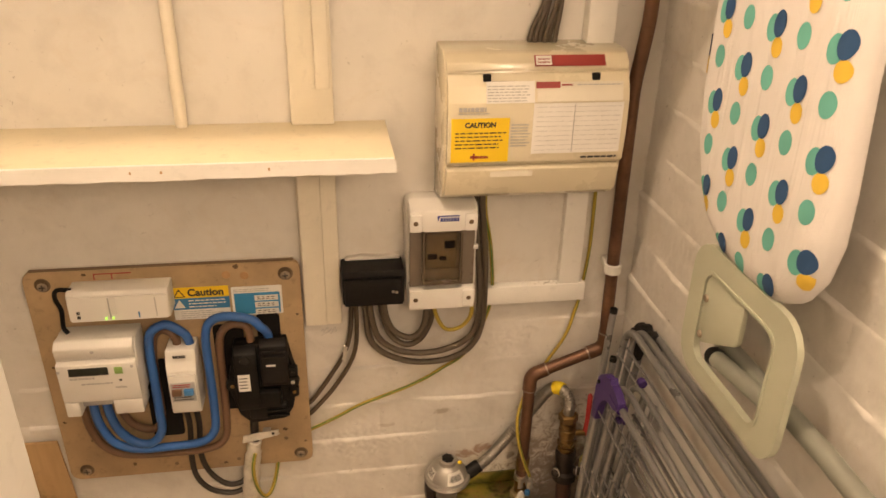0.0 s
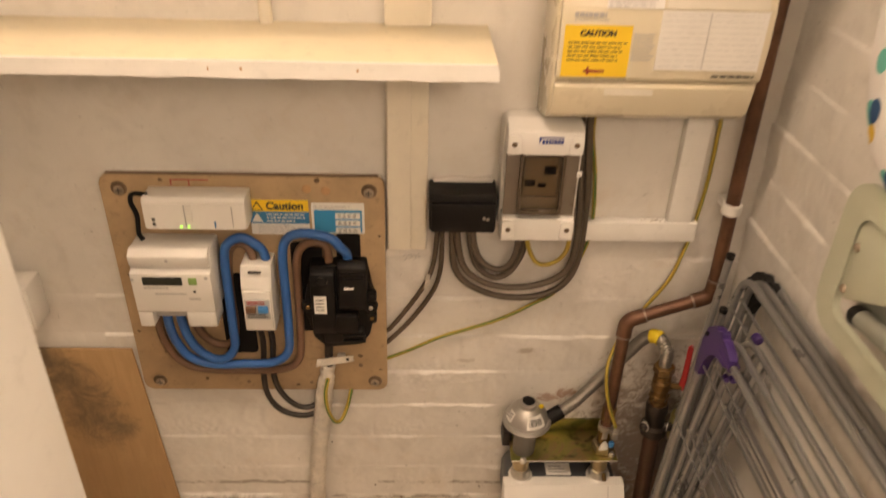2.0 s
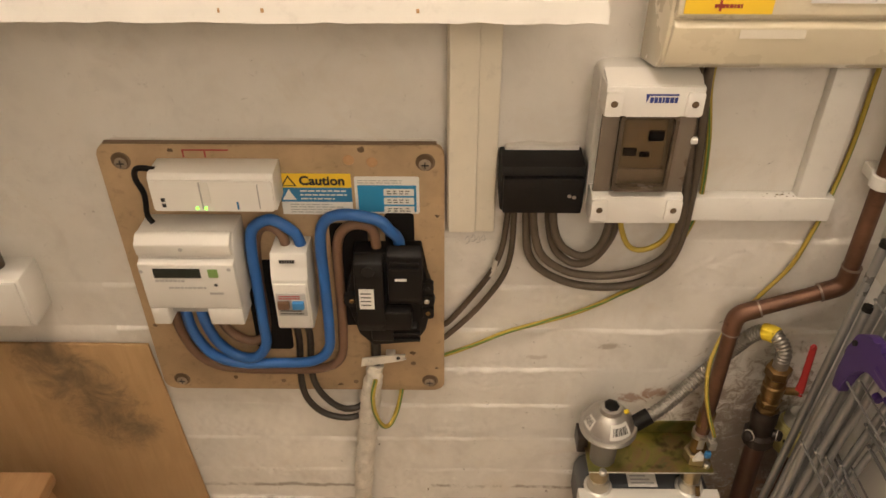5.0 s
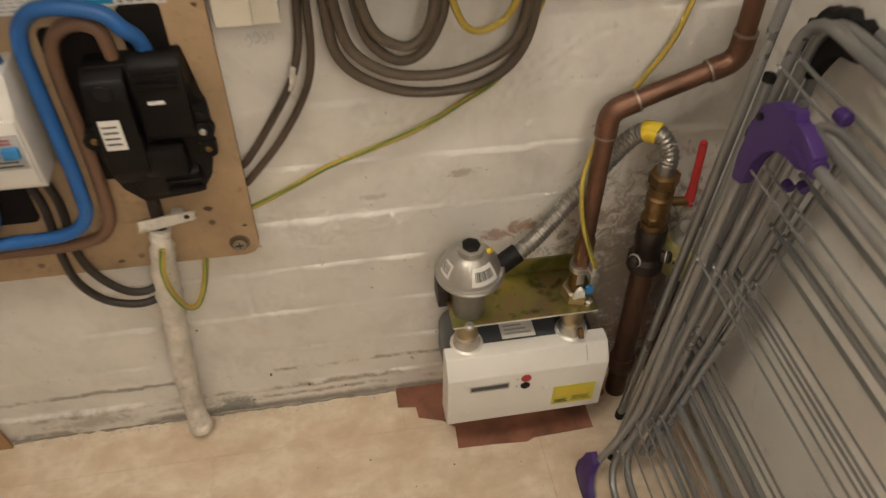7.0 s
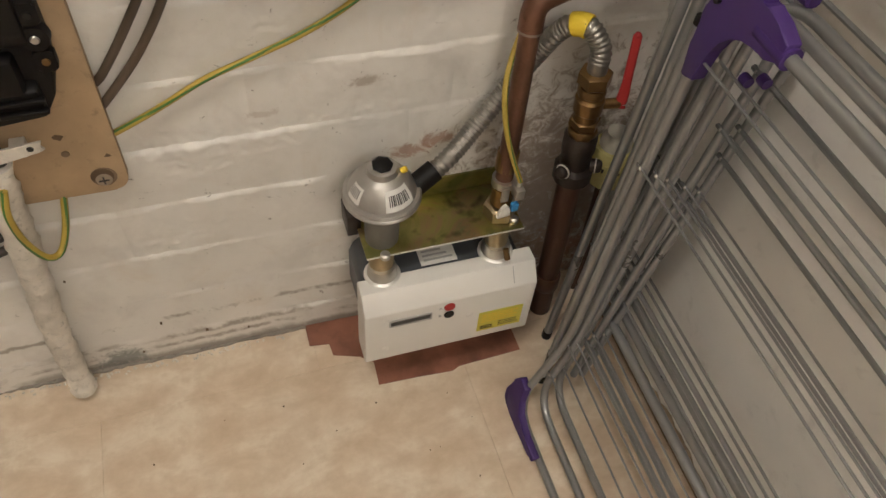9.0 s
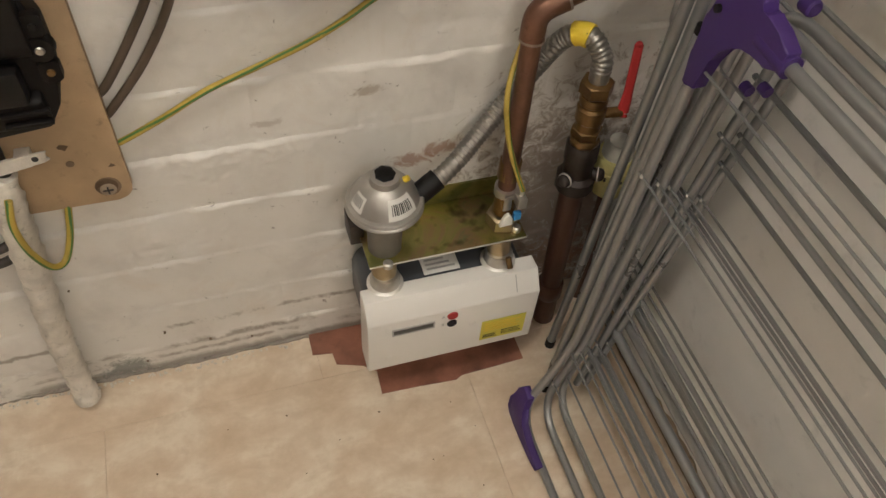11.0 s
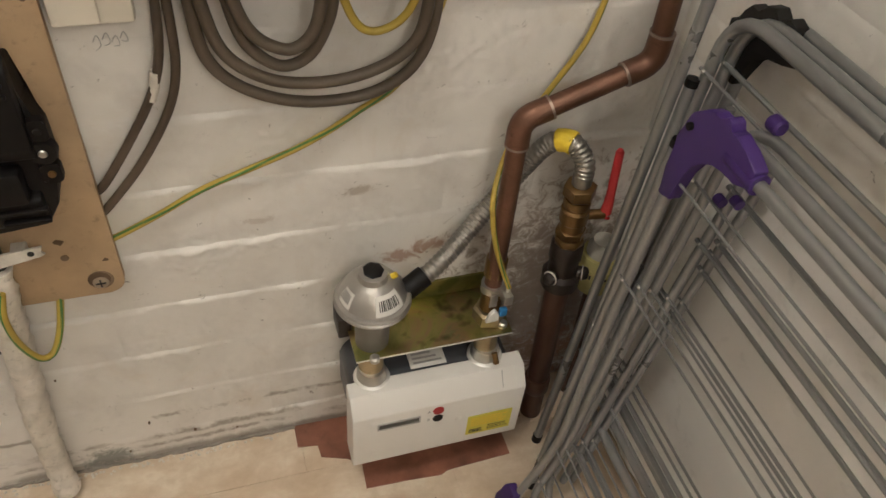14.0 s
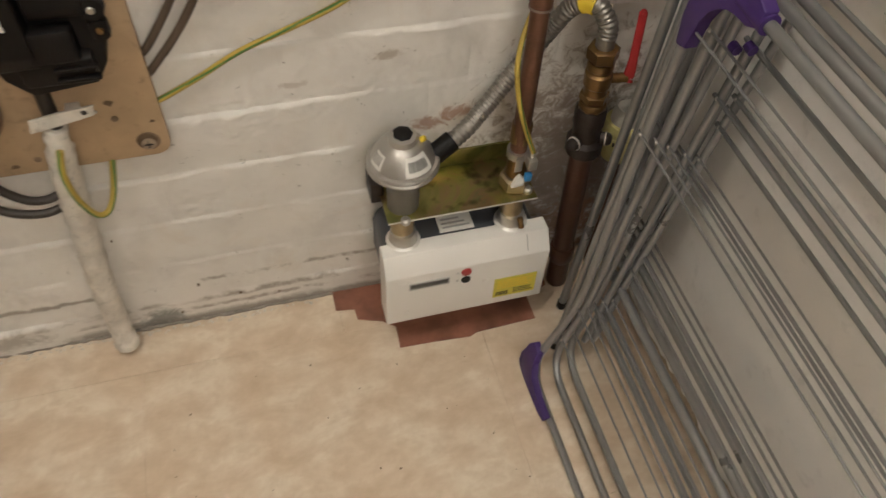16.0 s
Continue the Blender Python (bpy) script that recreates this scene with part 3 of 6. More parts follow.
for cx, cz, cr in ((-0.243, 0.447, 0.006), (-0.206, 0.415, 0.004), (-0.36, 0.378, 0.005), (-0.525, 0.392, 0.006), (-0.625, 0.62, 0.004), (-0.204, 0.70, 0.004), (-0.545, 0.798, 0.005), (-0.30, 0.800, 0.006), (-0.63, 0.50, 0.004)):
    blot = [(cx + cr * rk.uniform(0.4, 1.2) * math.cos(0.7 * k), cz + cr * rk.uniform(0.3, 0.9) * math.sin(0.7 * k)) for k in range(9)]
    part("stain", prism(blot, "y", BY - 0.0002, BY + 0.0005), M_STAIN, board, "dark worn spot")
for mx in (-0.530, -0.502):
    part("mark", plate(mx, mx + 0.002, 0.788, 0.7990, BY, 0.0005), M_LABELR, board, "red painted mark")
part("mark", plate(-0.530, -0.470, 0.7975, 0.7995, BY, 0.0005), M_LABELR, board, "red painted mark")

st = thing("caution_sticker", (-0.364, BY, 0.70), "yellow, blue and white caution sticker on the board", "sticker")
part("yellow_band", plate(-0.411, -0.317, 0.744, 0.765, BY - 0.0002), M_LABELY, st)
part("blue_band", plate(-0.411, -0.317, 0.722, 0.744, BY - 0.0002), M_LABELB, st)
part("white_band", plate(-0.411, -0.317, 0.702, 0.722, BY - 0.0002), M_LABELW, st)
words("lettering", "Caution", 0.0185, (-0.385, BY - 0.0012, 0.7485), M_INK, st, bold=0.0006)
tri1 = prism([(-0.409, 0.7465), (-0.389, 0.7465), (-0.399, 0.7625)], "y", BY - 0.0014, BY - 0.0008)
part("warning_triangle", tri1, M_INK, st)
part("triangle_fill", prism([(-0.406, 0.7480), (-0.392, 0.7480), (-0.399, 0.7595)], "y", BY - 0.0018, BY - 0.0014), M_LABELY, st)
part("pictogram", prism([(-0.409, 0.7255), (-0.391, 0.7255), (-0.400, 0.7415)], "y", BY - 0.0014, BY - 0.0008), M_LABELW, st)
part("print", bars(-0.385, -0.322, 0.724, 0.742, 3, BY - 0.0010, 1, 0.35), M_LABELW, st)
part("small_print", bars(-0.400, -0.322, 0.704, 0.720, 4, BY - 0.0010, 2, 0.3), M_GREYP, st)

st = thing("record_sticker", (-0.27, BY, 0.705), "white and blue record sticker with ink writing", "sticker")
part("paper", prism(round_rect(-0.313, 0.704, -0.228, 0.761, 0.003), "y", BY - 0.0008, BY), M_LABELW, st)
part("blue_field", plate(-0.309, -0.232, 0.707, 0.748, BY - 0.0008), M_LABELC, st)
for i in range(3):
    z = 0.737 - i * 0.0135
    f = part("field", prism(round_rect(-0.275, z - 0.0045, -0.235, z + 0.006, 0.0012), "y", BY - 0.0018, BY - 0.0012), M_LABELW, st)
    for k in range(4):
        wx = -0.2705 + 0.0080 * k
        part("writing", bars(wx, wx + 0.0062, z - 0.003, z + 0.0045, 2, BY - 0.0019, 5 + i * 4 + k, 0.4, 0.5), M_INK, f)
part("print", bars(-0.309, -0.24, 0.750, 0.757, 2, BY - 0.0010, 9, 0.35), M_GREYP, st)

# communications hub
hub = thing("communications_hub", (-0.48, BY, 0.742), "white plastic communications hub with green lights", "smart hub")
part("body", prism([(1.228, 0.735), (1.186, 0.735), (1.183, 0.739), (1.183, 0.783), (1.188, 0.788), (1.228, 0.787)], "x", -0.564, -0.407, 0.0015), M_WPLAS, hub)
part("faceplate", prism(round_rect(-0.562, 0.7365, -0.409, 0.7805, 0.004), "y", 1.1805, 1.1835), M_WPLAS, hub)
part("slot", plate(-0.5005, -0.4985, 0.7410, 0.7790, 1.1802), M_GREYP, hub)
part("slot", plate(-0.428, -0.4265, 0.7410, 0.7770, 1.1802), M_GREYP, hub)
part("recess", box((-0.4975, 1.1795, 0.7490), (-0.488, 1.1806, 0.7800), 0.0004), M_METERP, hub)
for k in range(2):
    part("light", box((-0.5085 + k * 0.0110, 1.1794, 0.7395), (-0.5055 + k * 0.0110, 1.1806, 0.7430), 0.0004), M_LED, hub, "small lit green light")
part("mark", bars(-0.551, -0.5455, 0.7410, 0.7570, 2, 1.1804, 3, 0.7), M_INK, hub)
part("mark", plate(-0.4560, -0.4535, 0.7400, 0.7510, 1.1802), M_LABELB, hub)
cable("aerial_lead", [(-0.558, 1.20, 0.786), (-0.580, 1.20, 0.787), (-0.588, 1.205, 0.770), (-0.583, 1.207, 0.745), (-0.585, 1.205, 0.715), (-0.578, 1.20, 0.705)], 0.0038, M_BLACK, "short black lead looped beside the hub", group="")

# electricity meter
em = thing("electricity_meter", (-0.53, BY, 0.561), "pale grey plastic electricity meter with a display", "electricity meter")
part("body", prism([(1.228, 0.585), (1.170, 0.585), (1.168, 0.672), (1.176, 0.703), (1.228, 0.702)], "x", -0.596, -0.468, 0.003), M_METERP, em)
part("front_cover", prism([(1.172, 0.590), (1.160, 0.592), (1.158, 0.668), (1.172, 0.672)], "x", -0.595, -0.469, 0.002), M_METERP, em)
part("upper_cover", prism([(1.180, 0.676), (1.163, 0.678), (1.160, 0.697), (1.172, 0.7065), (1.182, 0.7060)], "x", -0.594, -0.470, 0.002), M_METERP, em)
part("terminal_cover", box((-0.595, 1.160, 0.562), (-0.571, 1.205, 0.592), 0.003), M_METERP, em)
part("terminal_cover", box((-0.517, 1.160, 0.562), (-0.469, 1.205, 0.592), 0.003), M_METERP, em)
part("terminal_block", box((-0.572, 1.176, 0.572), (-0.516, 1.205, 0.590), 0.001), M_GREYP, em)
part("display", box((-0.576, 1.1570, 0.6465), (-0.514, 1.1590, 0.6615), 0.0004), M_LCD, em, "dark display window")
part("button", box((-0.504, 1.1565, 0.6475), (-0.491, 1.1590, 0.6605), 0.0008), M_GREENB, em, "square green button")
for sx, sz in ((-0.534, 0.690), (-0.592, 0.656), (-0.476, 0.660)):
    part("screw", lathe([(0, 0.003), (0.001, 0.0028)], (sx, 1.1612 if sz > 0.68 else 1.159, sz), (0, -1, 0), 12), M_GREYP, em)
part("print", bars(-0.576, -0.535, 0.6385, 0.6435, 1, 1.1580, 11, 0.7, 0.1), M_GREYP, em)
part("print", bars(-0.560, -0.508, 0.627, 0.632, 1, 1.1582, 12, 0.6, 0.1), M_GREYP, em)
part("print", bars(-0.507, -0.488, 0.617, 0.623, 1, 1.1582, 13, 0.6, 0.2), M_GREYP, em)
part("sensor", lathe([(0, 0.0025), (0.0008, 0.002)], (-0.497, 1.1585, 0.634), (0, -1, 0), 12), M_INK, em)

# isolator switch
iso = thing("isolator_switch", (-0.402, BY, 0.543), "white plastic two-pole isolator switch", "switch")
part("body", prism([(1.228, 0.543), (1.176, 0.543), (1.172, 0.548), (1.172, 0.632), (1.180, 0.648), (1.184, 0.668), (1.228, 0.667)], "x", -0.427, -0.378, 0.002), M_METERP, iso)
part("front", box((-0.425, 1.168, 0.552), (-0.380, 1.173, 0.627), 0.002), M_METERP, iso)
part("window", box((-0.4225, 1.1665, 0.574), (-0.3825, 1.1685, 0.613), 0.0005), M_GREYP, iso)
part("lever", box((-0.421, 1.161, 0.589), (-0.405, 1.167, 0.601), 0.001), M_BROWN, iso, "brown lever")
part("lever", box((-0.401, 1.161, 0.589), (-0.385, 1.167, 0.601), 0.001), M_BLUEP, iso, "blue lever")
part("print", bars(-0.419, -0.387, 0.603, 0.611, 2, 1.1662, 15, 0.5, 0.1), M_REDP, iso)
part("print", bars(-0.419, -0.387, 0.576, 0.586, 2, 1.1662, 16, 0.4, 0.3), M_INK, iso)
part("print", bars(-0.414, -0.392, 0.655, 0.662, 1, 1.1785, 17, 0.8, 0.1), M_INK, iso)
part("gland", box((-0.414, 1.190, 0.533), (-0.402, 1.21, 0.545), 0.002), M_GREYP, iso)

# service cut-out
co = thing("service_fuse", (-0.27, BY, 0.51), "black service fuse cut-out with a paper label", "fuse box")
part("base", prism([(-0.318, 0.660), (-0.226, 0.662), (-0.224, 0.625), (-0.214, 0.598), (-0.214, 0.560), (-0.222, 0.520), (-0.236, 0.497), (-0.298, 0.490), (-0.318, 0.512), (-0.330, 0.560), (-0.330, 0.600), (-0.320, 0.625)], "y", 1.198, BY - 0.0015, 0.003), M_BLACK, co)
part("carrier", prism([(1.202, 0.520), (1.186, 0.530), (1.178, 0.548), (1.178, 0.632), (1.183, 0.652), (1.202, 0.660)], "x", -0.317, -0.277, 0.003), M_BLACK, co, "fuse carrier")
part("terminal_cover", prism([(1.202, 0.575), (1.188, 0.578), (1.184, 0.590), (1.186, 0.662), (1.202, 0.672)], "x", -0.272, -0.224, 0.003), M_BLACK, co)
part("grip", box((-0.285, 1.180, 0.535), (-0.240, 1.200, 0.570), 0.005), M_BLACK, co)
part("lower_cap", prism([(1.202, 0.500), (1.190, 0.505), (1.186, 0.535), (1.202, 0.540)], "x", -0.300, -0.232, 0.004), M_BLACK, co)
for ex in (-0.219, -0.324):
    ear = part("seal_ear", lathe([(0, 0.012), (0.010, 0.011)], (ex, 1.199, 0.582), (0, -1, 0), 16), M_BLACK, co)
    part("seal_screw", lathe([(0, 0.004), (0.0015, 0.003)], (ex, 1.189, 0.582), (0, -1, 0), 12), M_ZINC if ex > -0.3 else M_BRASS, ear)
for bz, bm_ in ((0.560, M_BRASS), (0.604, M_MATTBLK)):
    ear = part("seal_ear", prism(round_rect(-0.2265, bz - 0.010, -0.2095, bz + 0.010, 0.004), "y", 1.190, 1.200, 0.0015), M_BLACK, co)
    part("seal_screw", lathe([(0, 0.0036), (0.0015, 0.003)], (-0.2175, 1.1898, bz), (0, -1, 0), 12), bm_, ear)
for rz in (0.512, 0.524, 0.640, 0.650):
    part("ridge", box((-0.268, 1.1825, rz), (-0.229, 1.1868 if rz > 0.6 else 1.1900, rz + 0.004), 0.0012), M_BLACK, co)
part("cap", lathe([(0, 0.009), (0.002, 0.008)], (-0.297, 1.1785, 0.642), (0, -1, 0), 16), M_MATTBLK, co)
part("paper_label", plate(-0.3115, -0.291, 0.578, 0.613, 1.1778), M_LABELW, co, "white paper label")
part("print", bars(-0.309, -0.294, 0.582, 0.609, 4, 1.1770, 18, 0.3), M_INK, co)
part("mark", plate(-0.262, -0.246, 0.622, 0.626, 1.1846), M_LABELW, co)

# tails on the board
YB = 1.205
cable("neutral_tail", [(-0.388, 1.208, 0.655), (-0.391, 1.206, 0.678), (-0.399, YB, 0.692), (-0.424, YB, 0.708), (-0.449, YB, 0.694), (-0.456, YB, 0.664), (-0.457, YB, 0.60), (-0.457, YB - 0.004, 0.53), (-0.459, YB - 0.004, 0.487), (-0.478, YB - 0.004, 0.462), (-0.505, YB - 0.002, 0.463), (-0.529, YB - 0.004, 0.492), (-0.538, YB - 0.01, 0.535), (-0.539, 1.190, 0.580)], 0.0078, M_BLUE, "thick blue meter tail", group="meter tails")
cable("neutral_tail", [(-0.255, 1.212, 0.655), (-0.2575, 1.205, 0.680), (-0.266, YB - 0.01, 0.698), (-0.282, YB - 0.01, 0.715), (-0.322, YB - 0.008, 0.722), (-0.350, YB, 0.708), (-0.361, YB, 0.678), (-0.362, YB, 0.60), (-0.363, YB, 0.52), (-0.368, YB, 0.475), (-0.393, YB - 0.002, 0.453), (-0.450, YB - 0.002, 0.448), (-0.505, YB - 0.002, 0.448), (-0.540, YB - 0.004, 0.466), (-0.557, YB - 0.008, 0.505), (-0.561, YB - 0.012, 0.540), (-0.560, 1.190, 0.580)], 0.0078, M_BLUE, "thick blue meter tail", group="meter tails")
cable("live_tail", [(-0.410, 1.208, 0.655), (-0.411, 1.208, 0.676), (-0.420, 1.210, 0.690), (-0.437, 1.216, 0.690), (-0.452, 1.219, 0.668), (-0.458, 1.2195, 0.60), (-0.458, 1.2195, 0.52), (-0.466, 1.219, 0.487), (-0.487, 1.219, 0.479), (-0.511, 1.216, 0.497), (-0.522, 1.208, 0.535), (-0.523, 1.195, 0.580)], 0.0072, M_BROWN, "thick brown meter tail", group="meter tails")
cable("live_tail", [(-0.287, 1.212, 0.655), (-0.291, YB + 0.005, 0.690), (-0.312, YB + 0.005, 0.698), (-0.332, YB + 0.006, 0.686), (-0.341, YB + 0.008, 0.655), (-0.344, 1.219, 0.58), (-0.346, 1.219, 0.50), (-0.352, 1.216, 0.450), (-0.380, 1.212, 0.430), (-0.45, 1.212, 0.4255), (-0.53, 1.212, 0.430), (-0.565, 1.210, 0.455), (-0.580, 1.206, 0.50), (-0.582, 1.202, 0.545), (-0.576, 1.195, 0.585)], 0.0072, M_BROWN, "thick brown meter tail", group="meter tails")
cable("lower_tail", [(-0.414, 1.205, 0.545), (-0.414, 1.222, 0.48), (-0.420, 1.222, 0.40), (-0.415, 1.222, 0.352), (-0.392, 1.222, 0.318), (-0.355, 1.222, 0.306), (-0.327, 1.228, 0.312), (-0.312, 1.236, 0.33)], 0.0052, M_DKCAB, "dark cable looping below the board", group="lower tails")
cable("lower_tail", [(-0.396, 1.205, 0.545), (-0.397, 1.222, 0.48), (-0.402, 1.222, 0.41), (-0.392, 1.222, 0.365), (-0.366, 1.222, 0.332), (-0.340, 1.226, 0.325), (-0.318, 1.236, 0.335)], 0.0052, M_DKCAB, "dark cable looping below the board", group="lower tails")

sl = [(-0.299, 1.217, 0.434), (-0.305, 1.216, 0.405), (-0.314, 1.218, 0.343), (-0.322, 1.220, 0.27), (-0.333, 1.223, 0.19), (-0.339, 1.225, 0.12), (-0.341, 1.223, 0.055), (-0.340, 1.214, 0.017)]
slp = smooth_path(sl, 22)
rng = random.Random(4)
rad = [0.0115 + 0.0040 * min(1, i / 40) + 0.0006 * math.sin(i * 0.55 + 1.3 * math.sin(i * 0.09)) + rng.uniform(-0.0003, 0.0003) for i in range(len(slp))]
sleeve = tube(slp, 0.02, 28, None, rad)
for v in sleeve.verts:
    w = v.co
    lump = 0.0022 * noise.noise(w * 45) + 0.0030 * noise.noise(Vector((w.x * 150, w.y * 150, w.z * 90 + math.atan2(w.y - 1.22, w.x + 0.32) * 2)))
    v.co.x += lump * (1 if w.x > -0.302 - (0.42 - w.z) * 0.11 else -1)
    v.co.y += lump
tagged(part("service_cable", sleeve, M_SLEEVE, None), "lumpy white overpainted service cable running to the floor", "cable")
cl = thing("cable_clamp", (-0.28, BY, 0.43), "white painted metal strap under the fuse", "clamp")
strap = prism([(-0.322, 0.437), (-0.290, 0.443), (-0.258, 0.4495), (-0.252, 0.4525), (-0.256, 0.4555), (-0.253, 0.4625), (-0.288, 0.4585), (-0.319, 0.4535)], "y", 1.2075, 1.2105, 0.0007)
part("strap", strap, M_SLEEVE, cl, "flaking white paint on flat steel")
part("saddle", box((-0.284, 1.2100, 0.444), (-0.270, BY, 0.455), 0.001), M_SLEEVE, cl)
part("rivet", lathe([(0, 0.0032), (0.0006, 0.003)], (-0.2645, 1.2076, 0.4555), (0, -1, 0), 12), M_INK, cl)
part("lead", rod((-0.300, 1.2195, 0.430), (-0.296, 1.2195, 0.520), 0.0075), M_DKCAB, cl)
earth_cable("earth_wire", [(-0.300, 1.198, 0.418), (-0.305, 1.190, 0.39), (-0.303, 1.190, 0.352), (-0.293, 1.195, 0.318), (-0.281, 1.205, 0.312), (-0.270, 1.218, 0.334), (-0.262, 1.232, 0.368)], 0.0038, "short green and yellow earth wire below the board", 0.62, 0.3)

# ---- black terminal box, isolator enclosure, cables ----
bb = thing("terminal_box", (-0.07, WY, 0.733), "black plastic cable connector box", "junction box")
part("back", box((-0.124, 1.196, 0.730), (-0.018, WY, 0.795), 0.003), M_MATTBLK, bb)
part("cover", box((-0.121, 1.186, 0.732), (-0.021, 1.1965, 0.783), 0.0025), M_BLACK, bb, "glossy black cover")
for dx in (-0.038, -0.032):
    part("screw", lathe([(0, 0.0028), (0.001, 0.0024)], (dx, 1.186, 0.7585 - (dx + 0.038) * 0.3), (0, -1, 0), 10), M_ZINC, bb)
part("paint_crust", prism([(-0.118, 0.795), (-0.022, 0.795), (-0.024, 0.804), (-0.05, 0.800), (-0.085, 0.803), (-0.115, 0.799)], "y", 1.238, 1.2515, 0.001), M_BRICK, bb)

pk = thing("enclosure", (0.037, WY, 0.735), "white plastic switch enclosure with a smoked window", "switch enclosure")
part("back_box", prism(round_rect(-0.021, 0.729, 0.100, 0.918, 0.012), "y", 1.182, WY - 0.0255, 0.002), M_WPLAS, pk)
part("front_box", prism(round_rect(-0.020, 0.768, 0.095, 0.884, 0.004), "y", 1.178, 1.184), M_WPLAS, pk)


def band(z0, z1, lug, down):
    """White band with two raised corner lugs."""
    a, b = (z0, z1) if down else (z1, z0)
    s = 1 if down else -1
    out = [(-0.019, b), (-0.019, a - s * lug), (0.003, a - s * lug), (0.008, a), (0.067, a), (0.072, a - s * lug), (0.094, a - s * lug), (0.094, b)]
    return prism(out, "y", 1.150, 1.184, 0.002)


part("top_band", band(0.878, 0.913, 0.002, True), M_WPLAS, pk)
part("bottom_band", band(0.728, 0.765, 0.004, False), M_WPLAS, pk)
part("top_slope", prism([(1.186, 0.9125), (1.1535, 0.9125), (1.1535, 0.9135), (1.186, 0.9215)], "x", -0.017, 0.092), M_WPLAS, pk)
for sx, sz in ((-0.0085, 0.893), (0.0835, 0.893), (-0.0085, 0.7495), (0.0835, 0.7495)):
    lug = part("lug", prism(round_rect(sx - 0.010, sz - 0.0155, sx + 0.010, sz + 0.0145, 0.003), "y", 1.1465, 1.1515, 0.001), M_WPLAS, pk)
    part("screw", lathe([(0, 0.0042), (0.0008, 0.0036)], (sx, 1.1465, sz), (0, -1, 0), 12), M_STAIN, lug)
win = part("window", box((-0.0175, 1.160, 0.770), (0.0925, 1.1635, 0.879), 0.0012), M_SMOKE, pk, "smoked clear window flap")
part("window_frame", ring_prism(round_rect(0.0035, 0.774, 0.0715, 0.877, 0.006), round_rect(0.0075, 0.780, 0.0675, 0.873, 0.005), "y", 1.152, 1.161), plain("smoked_frame", (0.10, 0.075, 0.05), 0.25), pk)
part("side_strip", box((-0.0175, 1.1585, 0.770), (0.0030, 1.1605, 0.879), 0.0008), plain("smoked_side", (0.17, 0.135, 0.10), 0.3), pk)
part("side_strip", box((0.0720, 1.1585, 0.770), (0.0925, 1.1605, 0.879), 0.0008), plain("smoked_side_b", (0.17, 0.135, 0.10), 0.3), pk)
part("switch_block", box((0.012, 1.166, 0.800), (0.063, 1.1785, 0.864), 0.002), M_IVORY, pk)
part("toggle", box((0.042, 1.1635, 0.838), (0.060, 1.167, 0.851), 0.001), M_INK, pk)
part("toggle", box((0.014, 1.1635, 0.818), (0.030, 1.167, 0.828), 0.001), M_INK, pk)
part("toggle", box((0.034, 1.1635, 0.816), (0.046, 1.167, 0.823), 0.001), M_INK, pk)
part("rail", box((0.008, 1.168, 0.782), (0.067, 1.1785, 0.798), 0.001), M_LABELW, pk)
part("latch", box((0.0905, 1.155, 0.838), (0.0985, 1.163, 0.845), 0.001), M_WPLAS, pk)
part("emblem", prism([(0.027, 0.9045), (0.064, 0.9045), (0.064, 0.9025), (0.031, 0.9025), (0.028, 0.8935)], "y", 1.1494, 1.1502), M_INKB, pk, "blue emblem shape")
part("emblem_bar", bars(0.032, 0.064, 0.8925, 0.9015, 1, 1.1500, 21, 0.75, 0.05), M_INKB, pk)

pk.location += Vector((0.0072, 0.0255, -0.003))

YC = 1.236
cable("grey_cable", [(-0.109, 1.235, 0.735), (-0.110, YC, 0.69), (-0.115, YC, 0.640), (-0.128, YC, 0.600), (-0.156, YC, 0.552), (-0.186, YC, 0.508), (-0.200, YC + 0.004, 0.492)], 0.0043, M_DULLCAB, "grey twin cable sagging between box and board", group="grey cables")
cable("grey_cable", [(-0.103, 1.232, 0.735), (-0.101, YC - 0.004, 0.69), (-0.103, YC - 0.004, 0.63), (-0.116, YC - 0.004, 0.585), (-0.150, YC, 0.526), (-0.188, YC, 0.480), (-0.202, YC + 0.004, 0.464)], 0.0043, M_DULLCAB, "grey twin cable sagging between box and board", group="grey cables")
cable("grey_cable", [(-0.086, 1.23, 0.735), (-0.084, 1.230, 0.69), (-0.078, 1.230, 0.638), (-0.055, 1.230, 0.606), (-0.012, 1.230, 0.584), (0.035, 1.230, 0.578), (0.078, 1.230, 0.585), (0.111, 1.230, 0.608), (0.128, 1.230, 0.65), (0.132, 1.232, 0.72), (0.130, 1.236, 0.80), (0.122, 1.236, 0.88), (0.118, 1.232, 0.94)], 0.0058, M_GREYC, "thick grey cable in a hanging loop", group="grey cables")
cable("grey_cable", [(-0.078, 1.222, 0.735), (-0.075, 1.222, 0.69), (-0.062, 1.222, 0.643), (-0.030, 1.222, 0.615), (0.010, 1.222, 0.605), (0.055, 1.222, 0.608), (0.095, 1.222, 0.625), (0.116, 1.222, 0.655), (0.122, 1.225, 0.72), (0.118, 1.236, 0.80), (0.109, 1.236, 0.88), (0.104, 1.232, 0.94)], 0.0058, M_GREYC, "thick grey cable in a hanging loop", group="grey cables")
cable("grey_cable", [(-0.058, 1.225, 0.735), (-0.054, 1.225, 0.69), (-0.042, 1.225, 0.648), (-0.015, 1.225, 0.624), (0.012, 1.225, 0.632), (0.030, 1.222, 0.668), (0.034, 1.215, 0.705), (0.034, 1.21, 0.742)], 0.0056, M_GREYC, "thick grey cable in a hanging loop", group="grey cables")
